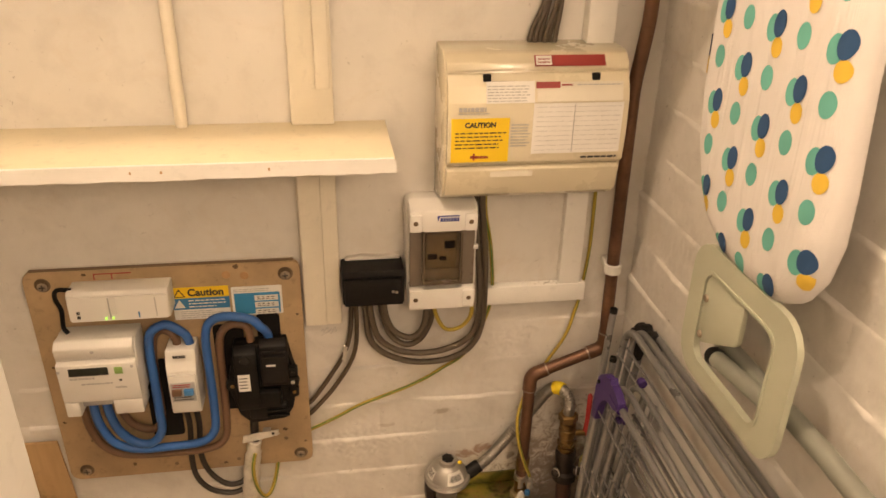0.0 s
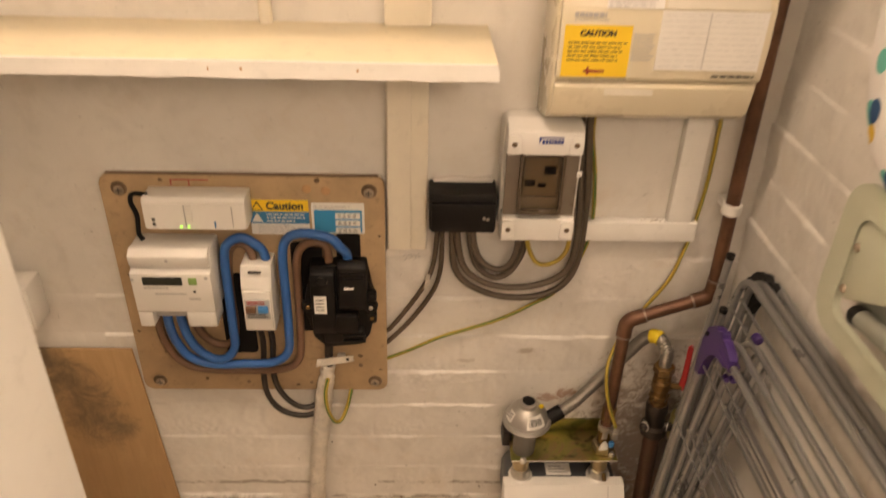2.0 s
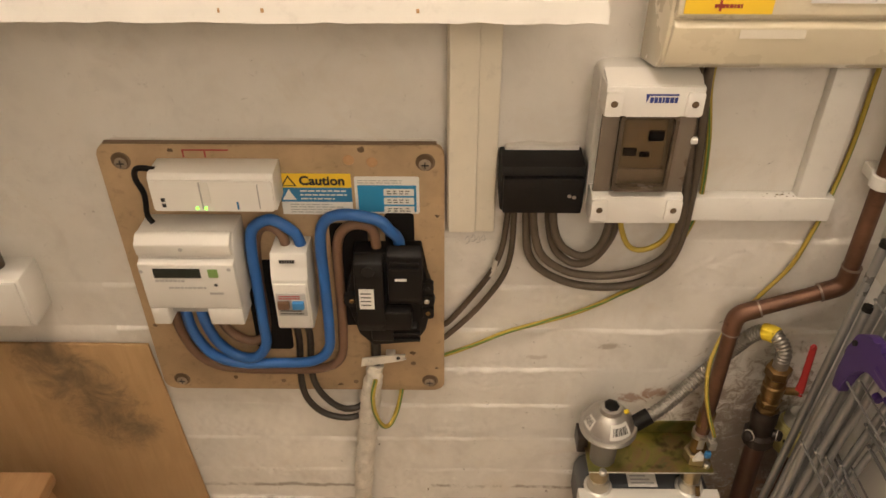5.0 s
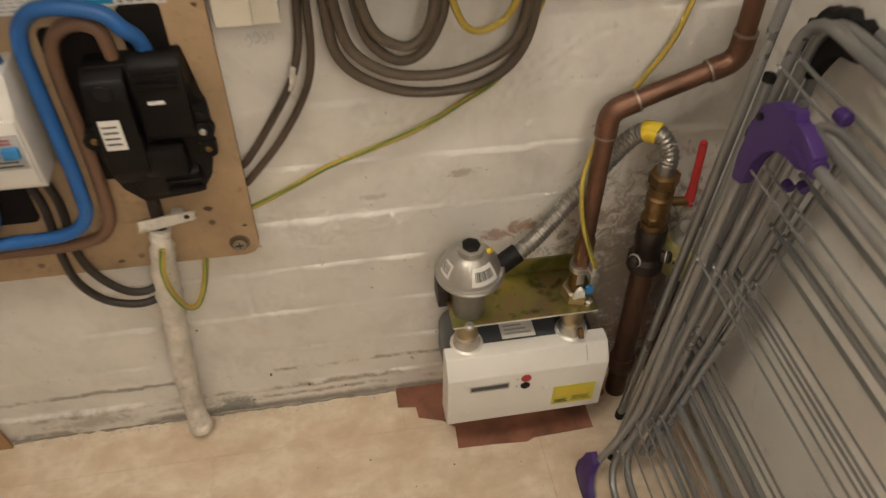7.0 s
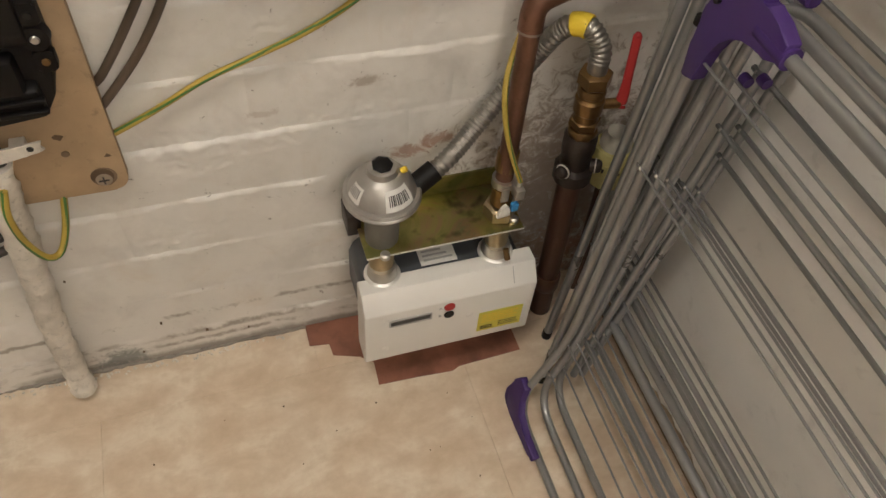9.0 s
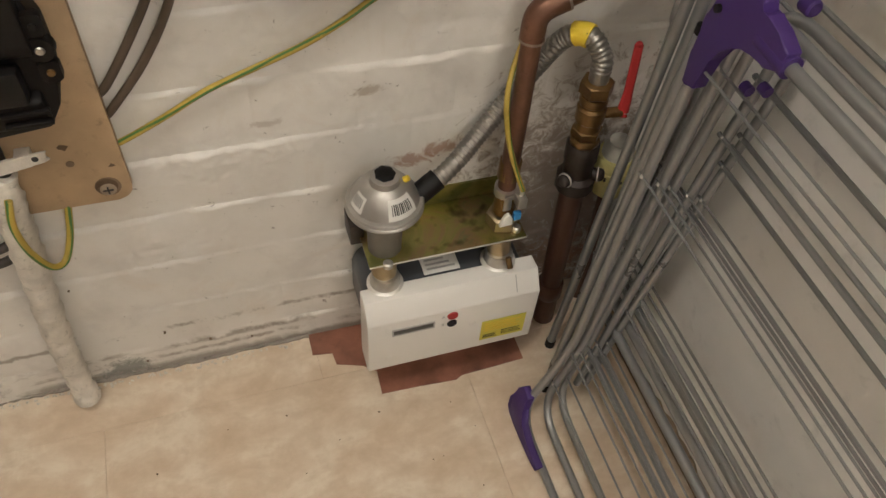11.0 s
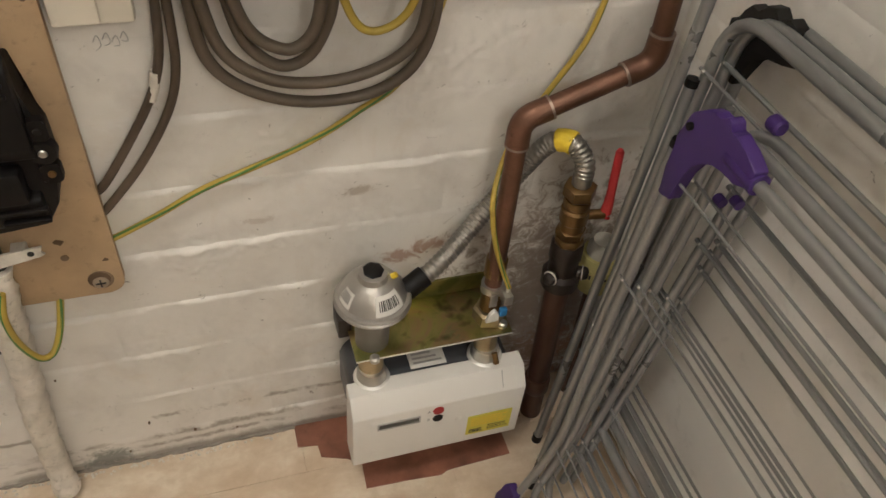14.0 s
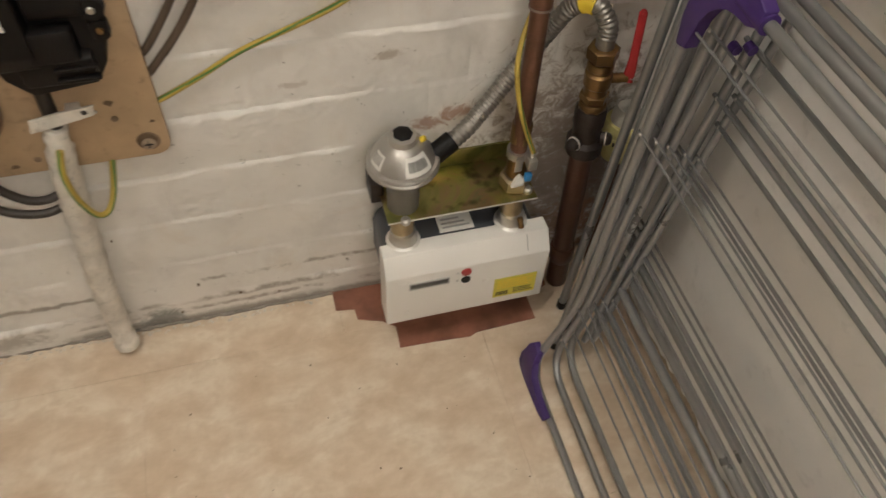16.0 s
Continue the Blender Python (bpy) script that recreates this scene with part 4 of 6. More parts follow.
cable("grey_cable", [(-0.055, 1.210, 0.735), (-0.048, 1.210, 0.69), (-0.034, 1.210, 0.662), (-0.008, 1.210, 0.648), (0.012, 1.210, 0.660), (0.021, 1.208, 0.690), (0.022, 1.205, 0.742)], 0.0056, M_GREYC, "thick grey cable in a hanging loop", group="grey cables")
fleck = part("paint_fleck", tube([Vector((-0.1215, YC, 0.622)), Vector((-0.1245, YC, 0.606)), Vector((-0.1295, YC, 0.594))], 0.0047, 10), M_SLEEVE, None)
tagged(fleck, "dried white paint fleck on the brown cable", "paint fleck")
cable("yellow_wire", [(0.030, 1.20, 0.742), (0.038, 1.205, 0.700), (0.052, 1.208, 0.668), (0.070, 1.208, 0.660), (0.092, 1.206, 0.672), (0.103, 1.202, 0.700), (0.101, 1.205, 0.742), (0.101, 1.212, 0.80)], 0.0038, M_YELC, "yellow wire looped under the enclosure")
earth_cable("earth_wire", [(-0.202, 1.240, 0.430), (-0.187, 1.238, 0.437), (-0.145, 1.238, 0.458), (-0.100, 1.238, 0.483), (-0.050, 1.238, 0.502), (-0.006, 1.238, 0.519), (0.03, 1.240, 0.536), (0.06, 1.241, 0.555), (0.098, 1.242, 0.58), (0.125, 1.243, 0.625), (0.147, 1.242, 0.70), (0.142, 1.242, 0.80), (0.128, 1.240, 0.88), (0.126, 1.236, 0.94)], 0.0034, "long green and yellow earth wire rising across the wall", 0.62, -0.5)
earth_cable("earth_wire", [(0.322, 1.238, 0.94), (0.325, 1.243, 0.88), (0.326, 1.244, 0.79), (0.318, 1.243, 0.70), (0.309, 1.240, 0.66), (0.295, 1.238, 0.61), (0.265, 1.240, 0.553), (0.232, 1.236, 0.498), (0.207, 1.208, 0.458), (0.203, 1.190, 0.420), (0.212, 1.180, 0.375), (0.231, 1.175, 0.322)], 0.0032, "thin yellow earth wire down to the pipe clamp", 0.36, -0.55)

# ---- consumer unit ----
cu = thing("consumer_unit", (0.175, WY, 0.93), "ivory metal consumer unit with stickers", "fuse box")
X0, X1 = 0.031, 0.317
part("case", prism([(WY, 0.915), (1.178, 0.932), (1.160, 0.948), (1.152, 0.985), (1.152, 1.10), (1.160, 1.140), (1.170, 1.158), (1.185, 1.166), (WY, 1.168)], "x", X0, X1, 0.003), M_IVORY, cu)
part("lower_flap", prism([(1.170, 0.936), (1.158, 0.945), (1.143, 0.990), (1.147, 0.9955), (1.170, 0.9955)], "x", X0 + 0.004, X1 - 0.006, 0.002), M_IVORY, cu)
lid = part("front_lid", prism([(1.160, 0.999), (1.145, 0.999), (1.140, 1.004), (1.138, 1.050), (1.139, 1.098), (1.146, 1.121), (1.156, 1.137), (1.165, 1.139)], "x", X0 + 0.004, X1 - 0.002, 0.0015), M_IVORY, cu)
part("top_cover", prism([(1.175, 1.1415), (1.156, 1.1415), (1.160, 1.152), (1.172, 1.163), (1.185, 1.1665)], "x", X0 + 0.003, X1 - 0.002, 0.0015), M_IVORY, cu)
for cx in (0.094, 0.262):
    part("catch", box((cx - 0.006, 1.148, 1.127), (cx + 0.006, 1.156, 1.1375), 0.0015), M_BLACK, lid, "black lid catch")
LY = 1.1378
lab = part("caution_label", plate(0.040, 0.129, 1.006, 1.075, LY), M_LABELY, lid, "yellow caution label")
words("lettering", "CAUTION", 0.0105, (0.0845, LY - 0.001, 1.0612), M_INK, lab, align="CENTER", bold=0.0005)
part("print", bars(0.046, 0.124, 1.026, 1.055, 5, LY - 0.0008, 31, 0.3, 0.15), M_INK, lab)
part("print", bars(0.070, 0.098, 1.010, 1.018, 1, LY - 0.0008, 32, 0.5, 0.1), M_LABELR, lab)
part("cross", box((0.0745, LY - 0.0012, 1.009), (0.077, LY - 0.0006, 1.020), 0, 1, box((0.070, LY - 0.0012, 1.0135), (0.083, LY - 0.0006, 1.016))), M_LABELR, lab)
part("emblem_bar", bars(0.051, 0.093, 1.084, 1.0925, 1, LY, 33, 0.75, 0.02), M_GREYP, lid)
part("emblem_line", plate(0.051, 0.097, 1.0815, 1.0825, LY), M_GREYP, lid)
card = part("circuit_chart", plate(0.165, 0.306, 1.017, 1.096, LY), M_LABELW, lid, "ruled circuit chart")
part("ruling", bars(0.170, 0.302, 1.019, 1.094, 10, LY - 0.0008, 34, 0.06, 0.0), M_GREYP, card)
part("chart_edge", plate(0.2285, 0.2295, 1.019, 1.094, LY - 0.0008), M_GREYP, card)
part("small_print", bars(0.132, 0.162, 1.028, 1.066, 8, LY, 35, 0.4, 0.2), M_GREYP, lid)
part("maker_bar", bars(0.245, 0.307, 1.0065, 1.0120, 1, LY, 36, 0.6, 0.1), M_INK, lid)
part("flap_label", plate(0.104, 0.172, 0.978, 0.989, 1.1444), M_CARD, cu)


def tilted(bm, y, z, deg):
    m = Matrix.Translation((0, y, z)) @ pose(0, 0, 0, deg, 0, 0) @ Matrix.Translation((0, -y, -z))
    bmesh.ops.transform(bm, matrix=m, verts=bm.verts[:])
    return bm


up1 = part("important_label", tilted(plate(0.092, 0.166, 1.096, 1.128, 1.1420), 1.1435, 1.110, -17), M_LABELW, lid, "white printed label")
words("lettering", "IMPORTANT", 0.0068, (0.093, 1.1466, 1.1235), M_INK, lid, (62, 0, 0), wide=1.15, bold=0.0002)
part("print", tilted(bars(0.094, 0.164, 1.097, 1.123, 6, 1.1408, 37, 0.35, 0.15), 1.1435, 1.110, -17), M_GREYP, lid)
part("chart_top", tilted(plate(0.170, 0.304, 1.097, 1.126, 1.1420), 1.1435, 1.110, -17), M_CARD, lid)
part("red_tab", tilted(plate(0.168, 0.205, 1.117, 1.1265, 1.1412), 1.1435, 1.110, -17), M_LABELR, lid, "red printed tab")
part("tab_bar", tilted(bars(0.207, 0.226, 1.118, 1.125, 1, 1.1412, 38, 0.4, 0.1), 1.1435, 1.110, -17), M_LABELR, lid)
part("chart_print", tilted(bars(0.232, 0.302, 1.118, 1.125, 1, 1.1412, 39, 0.25, 0.05), 1.1435, 1.110, -17), M_GREYP, lid)
red = part("red_label", tilted(plate(0.167, 0.277, 1.1445, 1.1625, 1.1605), 1.162, 1.153, -38), M_LABELR, cu, "dark red warning strip")
part("white_tab", tilted(plate(0.169, 0.193, 1.146, 1.161, 1.1595), 1.162, 1.153, -38), M_LABELW, red)
part("tab_bar", tilted(bars(0.172, 0.191, 1.148, 1.158, 2, 1.1590, 40, 0.4, 0.1), 1.162, 1.153, -38), M_LABELR, red)

cu.location.x += 0.007

for k in range(6):
    xx, xt = 0.184 + 0.0076 * k, 0.208 + 0.0058 * k
    cable("riser_cable", [(xx, 1.236 - 0.004 * (k % 2), 1.16), (xx + 0.003, 1.236 - 0.004 * (k % 2), 1.185), (xt - 0.003 * (k % 3), 1.236 - 0.004 * (k % 2), 1.25), (xt, 1.238, 1.40), (xt - 0.002, 1.238, 1.661)], 0.0042, M_GREYC, "grey cable rising from the consumer unit", group="riser cables")
tr = thing("cable_trunking", (0.30, WY, 0.686), "white painted trunking run around the consumer unit", "trunking")
part("upper_run", box((0.273, 1.222, 1.166), (0.318, WY, 1.661), 0.002), M_WHITEWOOD, tr)
part("side_run", box((0.270, 1.232, 0.729), (0.309, WY, 0.94), 0.0015), M_WHITEWOOD, tr)
part("bottom_run", box((0.128, 1.230, 0.693), (0.321, WY, 0.7295), 0.002), M_WHITEWOOD, tr)

# ---- pipes ----
PY = 1.212
cp = thing("copper_pipe", (0.222, PY, 0.30), "aged brown copper pipe with soldered elbows", "pipe")
main = fillet([(0.368, PY, 1.661), (0.368, PY, 1.20), (0.357, PY, 1.10), (0.361, PY, 0.80), (0.365, PY, 0.597), (0.226, PY, 0.543), (0.222, PY - 0.01, 0.42), (0.219, 1.195, 0.29)], 0.022, 7)
part("pipe", tube(main, 0.0112, 16), M_COPPER, cp)
for pts in ([(0.3655, PY, 0.630), (0.365, PY, 0.597), (0.335, PY, 0.5855)], [(0.256, PY, 0.5545), (0.226, PY, 0.543), (0.225, PY - 0.002, 0.512)]):
    el = part("elbow", tube(fillet(pts, 0.02, 8), 0.0133, 16), M_COPPER, cp)
    for i, j in ((0, 1), (2, 1)):
        p, q = Vector(pts[i]), Vector(pts[j])
        d = (p - q).normalized()
        part("solder_ring", rod(p - d * 0.001, p + d * 0.0018, 0.0137, 16), M_SOLDER, el)
part("pipe_clip", lathe([(-0.009, 0.0145), (-0.008, 0.0155), (0.008, 0.0155), (0.009, 0.0145)], (0.3615, PY, 0.768), (0, 0, 1), 20), M_WPLAS, cp, "white plastic pipe clip")
part("clip_foot", box((0.352, PY + 0.01, 0.760), (0.371, WY, 0.776), 0.002), M_WPLAS, cp)
part("coupling", lathe([(0, 0.0125), (0.002, 0.0135), (0.028, 0.0135), (0.030, 0.0125)], (0.2205, 1.199, 0.322), (0.05, 0.06, 1), 16), M_BRASS, cp)
ec = thing("earth_clamp", (0.225, 1.18, 0.31), "galvanised earth clamp on the copper pipe", "clamp")
part("band", lathe([(0, 0.0150), (0.012, 0.0150)], (0.2195, 1.1955, 0.300), (0, 0, 1), 18), M_ZINC, ec)
part("lug", box((0.224, 1.166, 0.298), (0.236, 1.186, 0.314), 0.0015), M_ZINC, ec)
part("screw", rod((0.231, 1.176, 0.290), (0.231, 1.176, 0.325), 0.003), M_ZINC, ec)
part("tag", box((0.207, 1.170, 0.296), (0.217, 1.172, 0.318), 0.0005), M_ZINC, ec)

# ---- gas meter ----
gm = thing("gas_meter", (0.143, 1.19, 0.04), "white-fronted gas meter hung on a wall bracket", "gas meter")
part("body", prism(round_rect(0.034, 0.085, 0.252, 0.2005, 0.030), "y", 1.150, 1.243, 0.004), M_SLATE, gm, "slate grey steel body")
face = part("front_cover", prism([(1.165, 0.070), (1.130, 0.068), (1.124, 0.074), (1.124, 0.178), (1.142, 0.2045), (1.165, 0.2045)], "x", 0.027, 0.258, 0.0022), M_WPLAS, gm, "white plastic front cover", 16)
FY = 1.1238
part("display", box((0.060, FY - 0.0006, 0.150), (0.1135, FY + 0.001, 0.1605), 0.0004), M_LCDG, face, "grey display window")
part("display_frame", ring_prism(round_rect(0.0585, 0.1485, 0.115, 0.162, 0.001), round_rect(0.0605, 0.1505, 0.113, 0.160, 0.001), "y", FY - 0.0012, FY), M_GREYP, face)
part("button", lathe([(0, 0.0075), (0.0015, 0.0070)], (0.1385, FY, 0.166), (0, -1, 0), 20), M_REDP, face, "round red button")
part("button", lathe([(0, 0.0070), (0.0015, 0.0065)], (0.1385, FY, 0.149), (0, -1, 0), 20), M_BLACK, face, "round black button")
words("lettering", "A", 0.007, (0.124, FY - 0.0004, 0.164), M_GREYP, face)
words("lettering", "B", 0.007, (0.124, FY - 0.0004, 0.147), M_GREYP, face)
yl = part("rating_label", plate(0.182, 0.2450, 0.090, 0.134, FY), M_LABELG, face, "yellow rating label")
part("print", bars(0.187, 0.242, 0.109, 0.130, 4, FY - 0.0008, 51, 0.3, 0.2), M_LABELY, yl)
part("code", bars(0.186, 0.206, 0.094, 0.103, 3, FY - 0.0008, 52, 0.6, 0.1), M_INK, yl)
part("print", bars(0.212, 0.242, 0.095, 0.107, 3, FY - 0.0008, 53, 0.4, 0.2), M_INK, yl)
for px, pz in ((0.054, 0.098), (0.168, 0.136), (0.054, 0.165)):
    part("dimple", lathe([(0, 0.005), (0.0006, 0.0042)], (px, FY, pz), (0, -1, 0), 14), M_WPLAS, face)
part("groove", tilted(plate(0.2255, 0.2268, 0.180, 0.204, 1.1335), 1.1335, 0.191, -34), M_GREYP, face)
part("top_label", box((0.112, 1.168, 0.2032), (0.160, 1.198, 0.2040)), M_LABELW, gm, "white printed label")
lb2 = bmesh.new()
for i in range(3):
    box((0.117, 1.174 + i * 0.007, 0.2040), (0.155 - 0.006 * i, 1.177 + i * 0.007, 0.2044), 0, 1, lb2)
part("print", lb2, M_GREYP, gm)
for cx in (0.061, 0.212):
    part("port_ring", lathe([(0, 0.0195), (0.016, 0.0185), (0.022, 0.0165)], (cx, 1.170, 0.200), (0, 0, 1), 28), M_ZINC, gm, "zinc collar")
    part("rim", lathe([(0, 0.0215), (0.0015, 0.0232), (0.0040, 0.0232), (0.0055, 0.0215), (0.0060, 0.0190)], (cx, 1.170, 0.2004), (0, 0, 1), 28), M_RIM, gm, "bright zinc rim")
    part("union_nut", lathe([(0, 0.0145), (0.001, 0.0158), (0.024, 0.0158), (0.026, 0.0150)], (cx, 1.174, 0.219), (0, 0.1, 1), 20), M_PALEBRASS, gm, "brass union nut")
part("drain_screw", rod((0.217, 1.152, 0.226), (0.218, 1.144, 0.214), 0.004), M_BRASS, gm)

br = thing("meter_bracket", (0.14, 1.245, 0.24), "yellow-green passivated steel meter bracket", "bracket")
part("shelf_plate", box((0.040, 1.163, 0.2455), (0.243, 1.247, 0.2480), 0.0006), M_PASS, br)
part("sheared_edge", box((0.0402, 1.1622, 0.2457), (0.2428, 1.1630, 0.2479)), M_RIM, br, "bright strip along the front edge")
part("back_plate", box((0.046, 1.2445, 0.2480), (0.250, 1.2480, 0.276), 0.0006), M_PASS, br)
# Dark metal colour stands for the shaded left end of the back plate.
part("side_tab", box((0.028, 1.212, 0.236), (0.045, 1.247, 0.270), 0.0015), M_IRON, br)
for sx, sy in ((0.062, 1.160), (0.233, 1.176)):
    part("bolt", lathe([(0, 0.0062), (0.006, 0.0062), (0.008, 0.004)], (sx, sy, 0.248), (0, 0, 1), 14), M_ZINC, br, "bright bracket bolt")

rg = thing("gas_regulator", (0.066, 1.192, 0.245), "cast aluminium gas regulator with barcode stickers", "regulator")
part("lower_body", lathe([(0, 0.0205), (0.040, 0.0215), (0.056, 0.0235), (0.066, 0.030), (0.074, 0.040)], (0.066, 1.192, 0.245), (0, 0, 1), 30), M_DKALU, rg)
part("flange", lathe([(-0.002, 0.0400), (0, 0.0445), (0.0025, 0.0458), (0.0050, 0.0445), (0.0058, 0.0430), (0.0066, 0.0445), (0.0090, 0.0455), (0.0115, 0.0440), (0.0125, 0.0400)], (0.066, 1.192, 0.322), (0, 0, 1), 44), M_ALU, rg)
part("dome", lathe([(0, 0.0400), (0.002, 0.0392), (0.012, 0.0350), (0.022, 0.0275), (0.027, 0.0215), (0.0285, 0.0180), (0.036, 0.0165), (0.0375, 0.0125)], (0.066, 1.192, 0.334), (0, 0, 1), 40), M_ALU, rg)
part("cap", lathe([(0, 0.0115), (0.003, 0.0125), (0.0045, 0.0095), (0.005, 0.006)], (0.066, 1.192, 0.3705), (0.05, -0.05, 1), 7), M_BLACK, rg, "black sealing cap")
part("yellow_plug", lathe([(0, 0.004), (0.006, 0.0035)], (0.088, 1.190, 0.360), (0.8, -0.2, 0.6), 12), M_YTAPE, rg, "yellow plug")


def on_cone(ang0, ang1, h0, h1, off):
    """A sticker bent round the dome."""
    bm = bmesh.new()
    rows = []
    for h in (h0, (h0 + h1) / 2, h1):
        r = 0.0392 - 0.0042 * (h - 0.002) / 0.010 - max(0.0, h - 0.012) * 0.33 + off
        row = []
        for k in range(7):
            a = radians(ang0 + (ang1 - ang0) * k / 6)
            row.append(bm.verts.new((0.066 + r * math.cos(a), 1.192 + r * math.sin(a), 0.334 + h + off * 0.7)))
        rows.append(row)
    for lo, up in zip(rows, rows[1:]):
        for k in range(6):
            bm.faces.new((lo[k], lo[k + 1], up[k + 1], up[k]))
    return bm


bc = part("barcode_sticker", on_cone(-98, -42, 0.002, 0.0235, 0.0008), M_LABELW, rg, "white barcode sticker")
bc2 = part("barcode_sticker", on_cone(-178, -146, 0.003, 0.0205, 0.0008), M_LABELW, rg, "white barcode sticker")
cb = bmesh.new()
for k in range(11):
    join(cb, on_cone(-91 + k * 3.8, -89.4 + k * 3.8 + (k % 3) * 0.6, 0.008, 0.019, 0.0013))
part("barcode", cb, M_INK, bc)
cb = bmesh.new()
for k in range(6):
    join(cb, on_cone(-175 + k * 4.3, -173.2 + k * 4.3, 0.008, 0.018, 0.0013))
part("barcode", cb, M_INK, bc2)
part("outlet", tube([Vector((0.098, 1.192, 0.322)), Vector((0.132, 1.203, 0.338))], 0.0135, 16), M_BLACK, rg, "black rubber outlet")

nt2 = thing("union", (0.219, 1.192, 0.248), "brass union above the meter bracket", "pipe fitting")
part("nut", lathe([(0, 0.0190), (0.002, 0.0212), (0.019, 0.0212), (0.022, 0.0175)], (0.219, 1.192, 0.2485), (0, 0, 1), 6), M_PALEBRASS, nt2)
part("neck", lathe([(0, 0.0140), (0.028, 0.0135)], (0.219, 1.192, 0.273), (0, 0, 1), 16), M_BRASS, nt2)
part("tape", prism([(0.204, 0.270), (0.222, 0.272), (0.221, 0.283), (0.215, 0.292), (0.209, 0.286)], "y", 1.166, 1.1725, 0.002), M_LABELW, nt2, "scrap of white sealing tape")
part("blue_tab", box((0.222, 1.167, 0.277), (0.232, 1.174, 0.290), 0.002), M_BLUEP, nt2, "blue tab")

# corrugated hose
hose = thing("flexible_hose", (0.135, 1.208, 0.342), "ribbed stainless steel gas hose with yellow tape", "hose")
hp = smooth_path([(0.126, 1.200, 0.334), (0.155, 1.211, 0.351), (0.190, 1.226, 0.380), (0.226, 1.2365, 0.418), (0.247, 1.2360, 0.450), (0.266, 1.229, 0.486), (0.279, 1.220, 0.503), (0.292, 1.205, 0.507), (0.302, 1.192, 0.490), (0.3018, 1.188, 0.474)], 40)
fine = []
last = hp[0]
for p in hp:
    if (p - last).length >= 0.00105 or not fine:
        fine.append(p)
        last = p
part("ribs", tube(fine, 0.01, 14, None, [0.0117 if (i // 2) % 2 else 0.0105 for i in range(len(fine))]), M_STEEL, hose)
k0 = min(range(len(fine)), key=lambda i: (fine[i] - Vector((0.2795, 1.2185, 0.5035))).length)
k1 = min(range(len(fine)), key=lambda i: (fine[i] - Vector((0.2925, 1.2045, 0.5065))).length)
seg = fine[k0:k1:3]
part("yellow_tape", tube(seg, 0.0132, 18), M_YTAPE, hose, "yellow tape wrap with black marks")
mk = bmesh.new()
for i in range(1, len(seg) - 1, 2):
    box(seg[i] + Vector((-0.004, -0.0118, 0.0065)), seg[i] + Vector((0.002, -0.0098, 0.0090)), 0, 1, mk)
part("mark", mk, M_INK, hose)
part("end_sleeve", rod((0.3018, 1.188, 0.476), (0.3015, 1.187, 0.450), 0.0112, 18), M_STEEL, hose, "smooth steel end")


def down(z):
    return (0.3010 + (0.47 - z) * 0.040, 1.187 + (0.47 - z) * 0.010, z)


AX = (Vector(down(0.0)) - Vector(down(0.47))).normalized()
gv = thing("gas_valve", down(0.29), "brass gas valve on a dark iron union with a red lever", "valve")
part("top_nut", lathe([(0, 0.0160), (0.002, 0.0190), (0.016, 0.0190), (0.019, 0.0160)], down(0.464), AX, 6), M_BRASS, gv)
part("body", lathe([(0, 0.0148), (0.003, 0.0160), (0.009, 0.0162), (0.011, 0.0142), (0.014, 0.0142), (0.017, 0.0168), (0.034, 0.0168), (0.037, 0.0140), (0.042, 0.0140), (0.046, 0.0150), (0.055, 0.0150)], down(0.444), AX, 24), M_BRASS, gv)
part("hexagon", lathe([(0, 0.0150), (0.002, 0.0182), (0.011, 0.0182), (0.013, 0.015)], down(0.398), AX, 6), M_BRASS, gv)
part("collar", lathe([(0, 0.0165), (0.003, 0.0185), (0.010, 0.018), (0.012, 0.0160)], down(0.384), AX, 8), M_BRASS, gv)
part("iron_union", lathe([(0, 0.0180), (0.004, 0.0205), (0.025, 0.0205), (0.030, 0.0190), (0.050, 0.0190), (0.056, 0.0245), (0.074, 0.0245), (0.080, 0.018)], down(0.374), AX, 12), M_IRON, gv, "dark iron union")
for sgn in (-1, 1):
    hub = Vector(down(0.322))
    out_dir = Vector((0.86 * sgn, -0.5, 0.1)).normalized()
    bolt = part("bolt", lathe([(0, 0.0085), (0.010, 0.0085), (0.013, 0.0070), (0.0145, 0.004)], hub + out_dir * 0.019, out_dir, 12), M_IRON, gv)
    part("paint_ring", lathe([(0, 0.0098), (0.0016, 0.0092)], hub + out_dir * 0.0245, out_dir, 14), M_SLEEVE, bolt)
st0 = Vector(down(0.418))
part("stem", rod(st0 + Vector((0.012, -0.004, 0)), st0 + Vector((0.034, -0.008, 0.001)), 0.0062), M_BRASS, gv)
part("stem_nut", rod(st0 + Vector((0.036, -0.0085, 0.001)), st0 + Vector((0.041, -0.0095, 0.001)), 0.0065, 6), M_ZINC, gv)
lev = fillet([st0 + Vector((0.034, -0.010, -0.003)), st0 + Vector((0.036, -0.008, 0.018)), st0 + Vector((0.041, 0.006, 0.080))], 0.010, 5)
lv = bmesh.new()
n_lev = len(lev)
for s in (-1.5, -0.5, 0.5, 1.5):
    tube([p + Vector((0.0017 * s, -0.0010 * s, 0)) * (1.0 - 0.35 * i / n_lev) for i, p in enumerate(lev)], 0.0034, 12, lv, [0.0040 - 0.0012 * i / n_lev for i in range(n_lev)])
bmesh.ops.create_uvsphere(lv, u_segments=12, v_segments=8, radius=0.0042, matrix=Matrix.Translation(lev[-1]))
part("lever", lv, M_REDP, gv, "red plastic lever")
part("supply_pipe", rod(down(0.30), down(0.001), 0.0158, 20), M_BROWNPIPE, gv, "brown painted steel supply pipe")
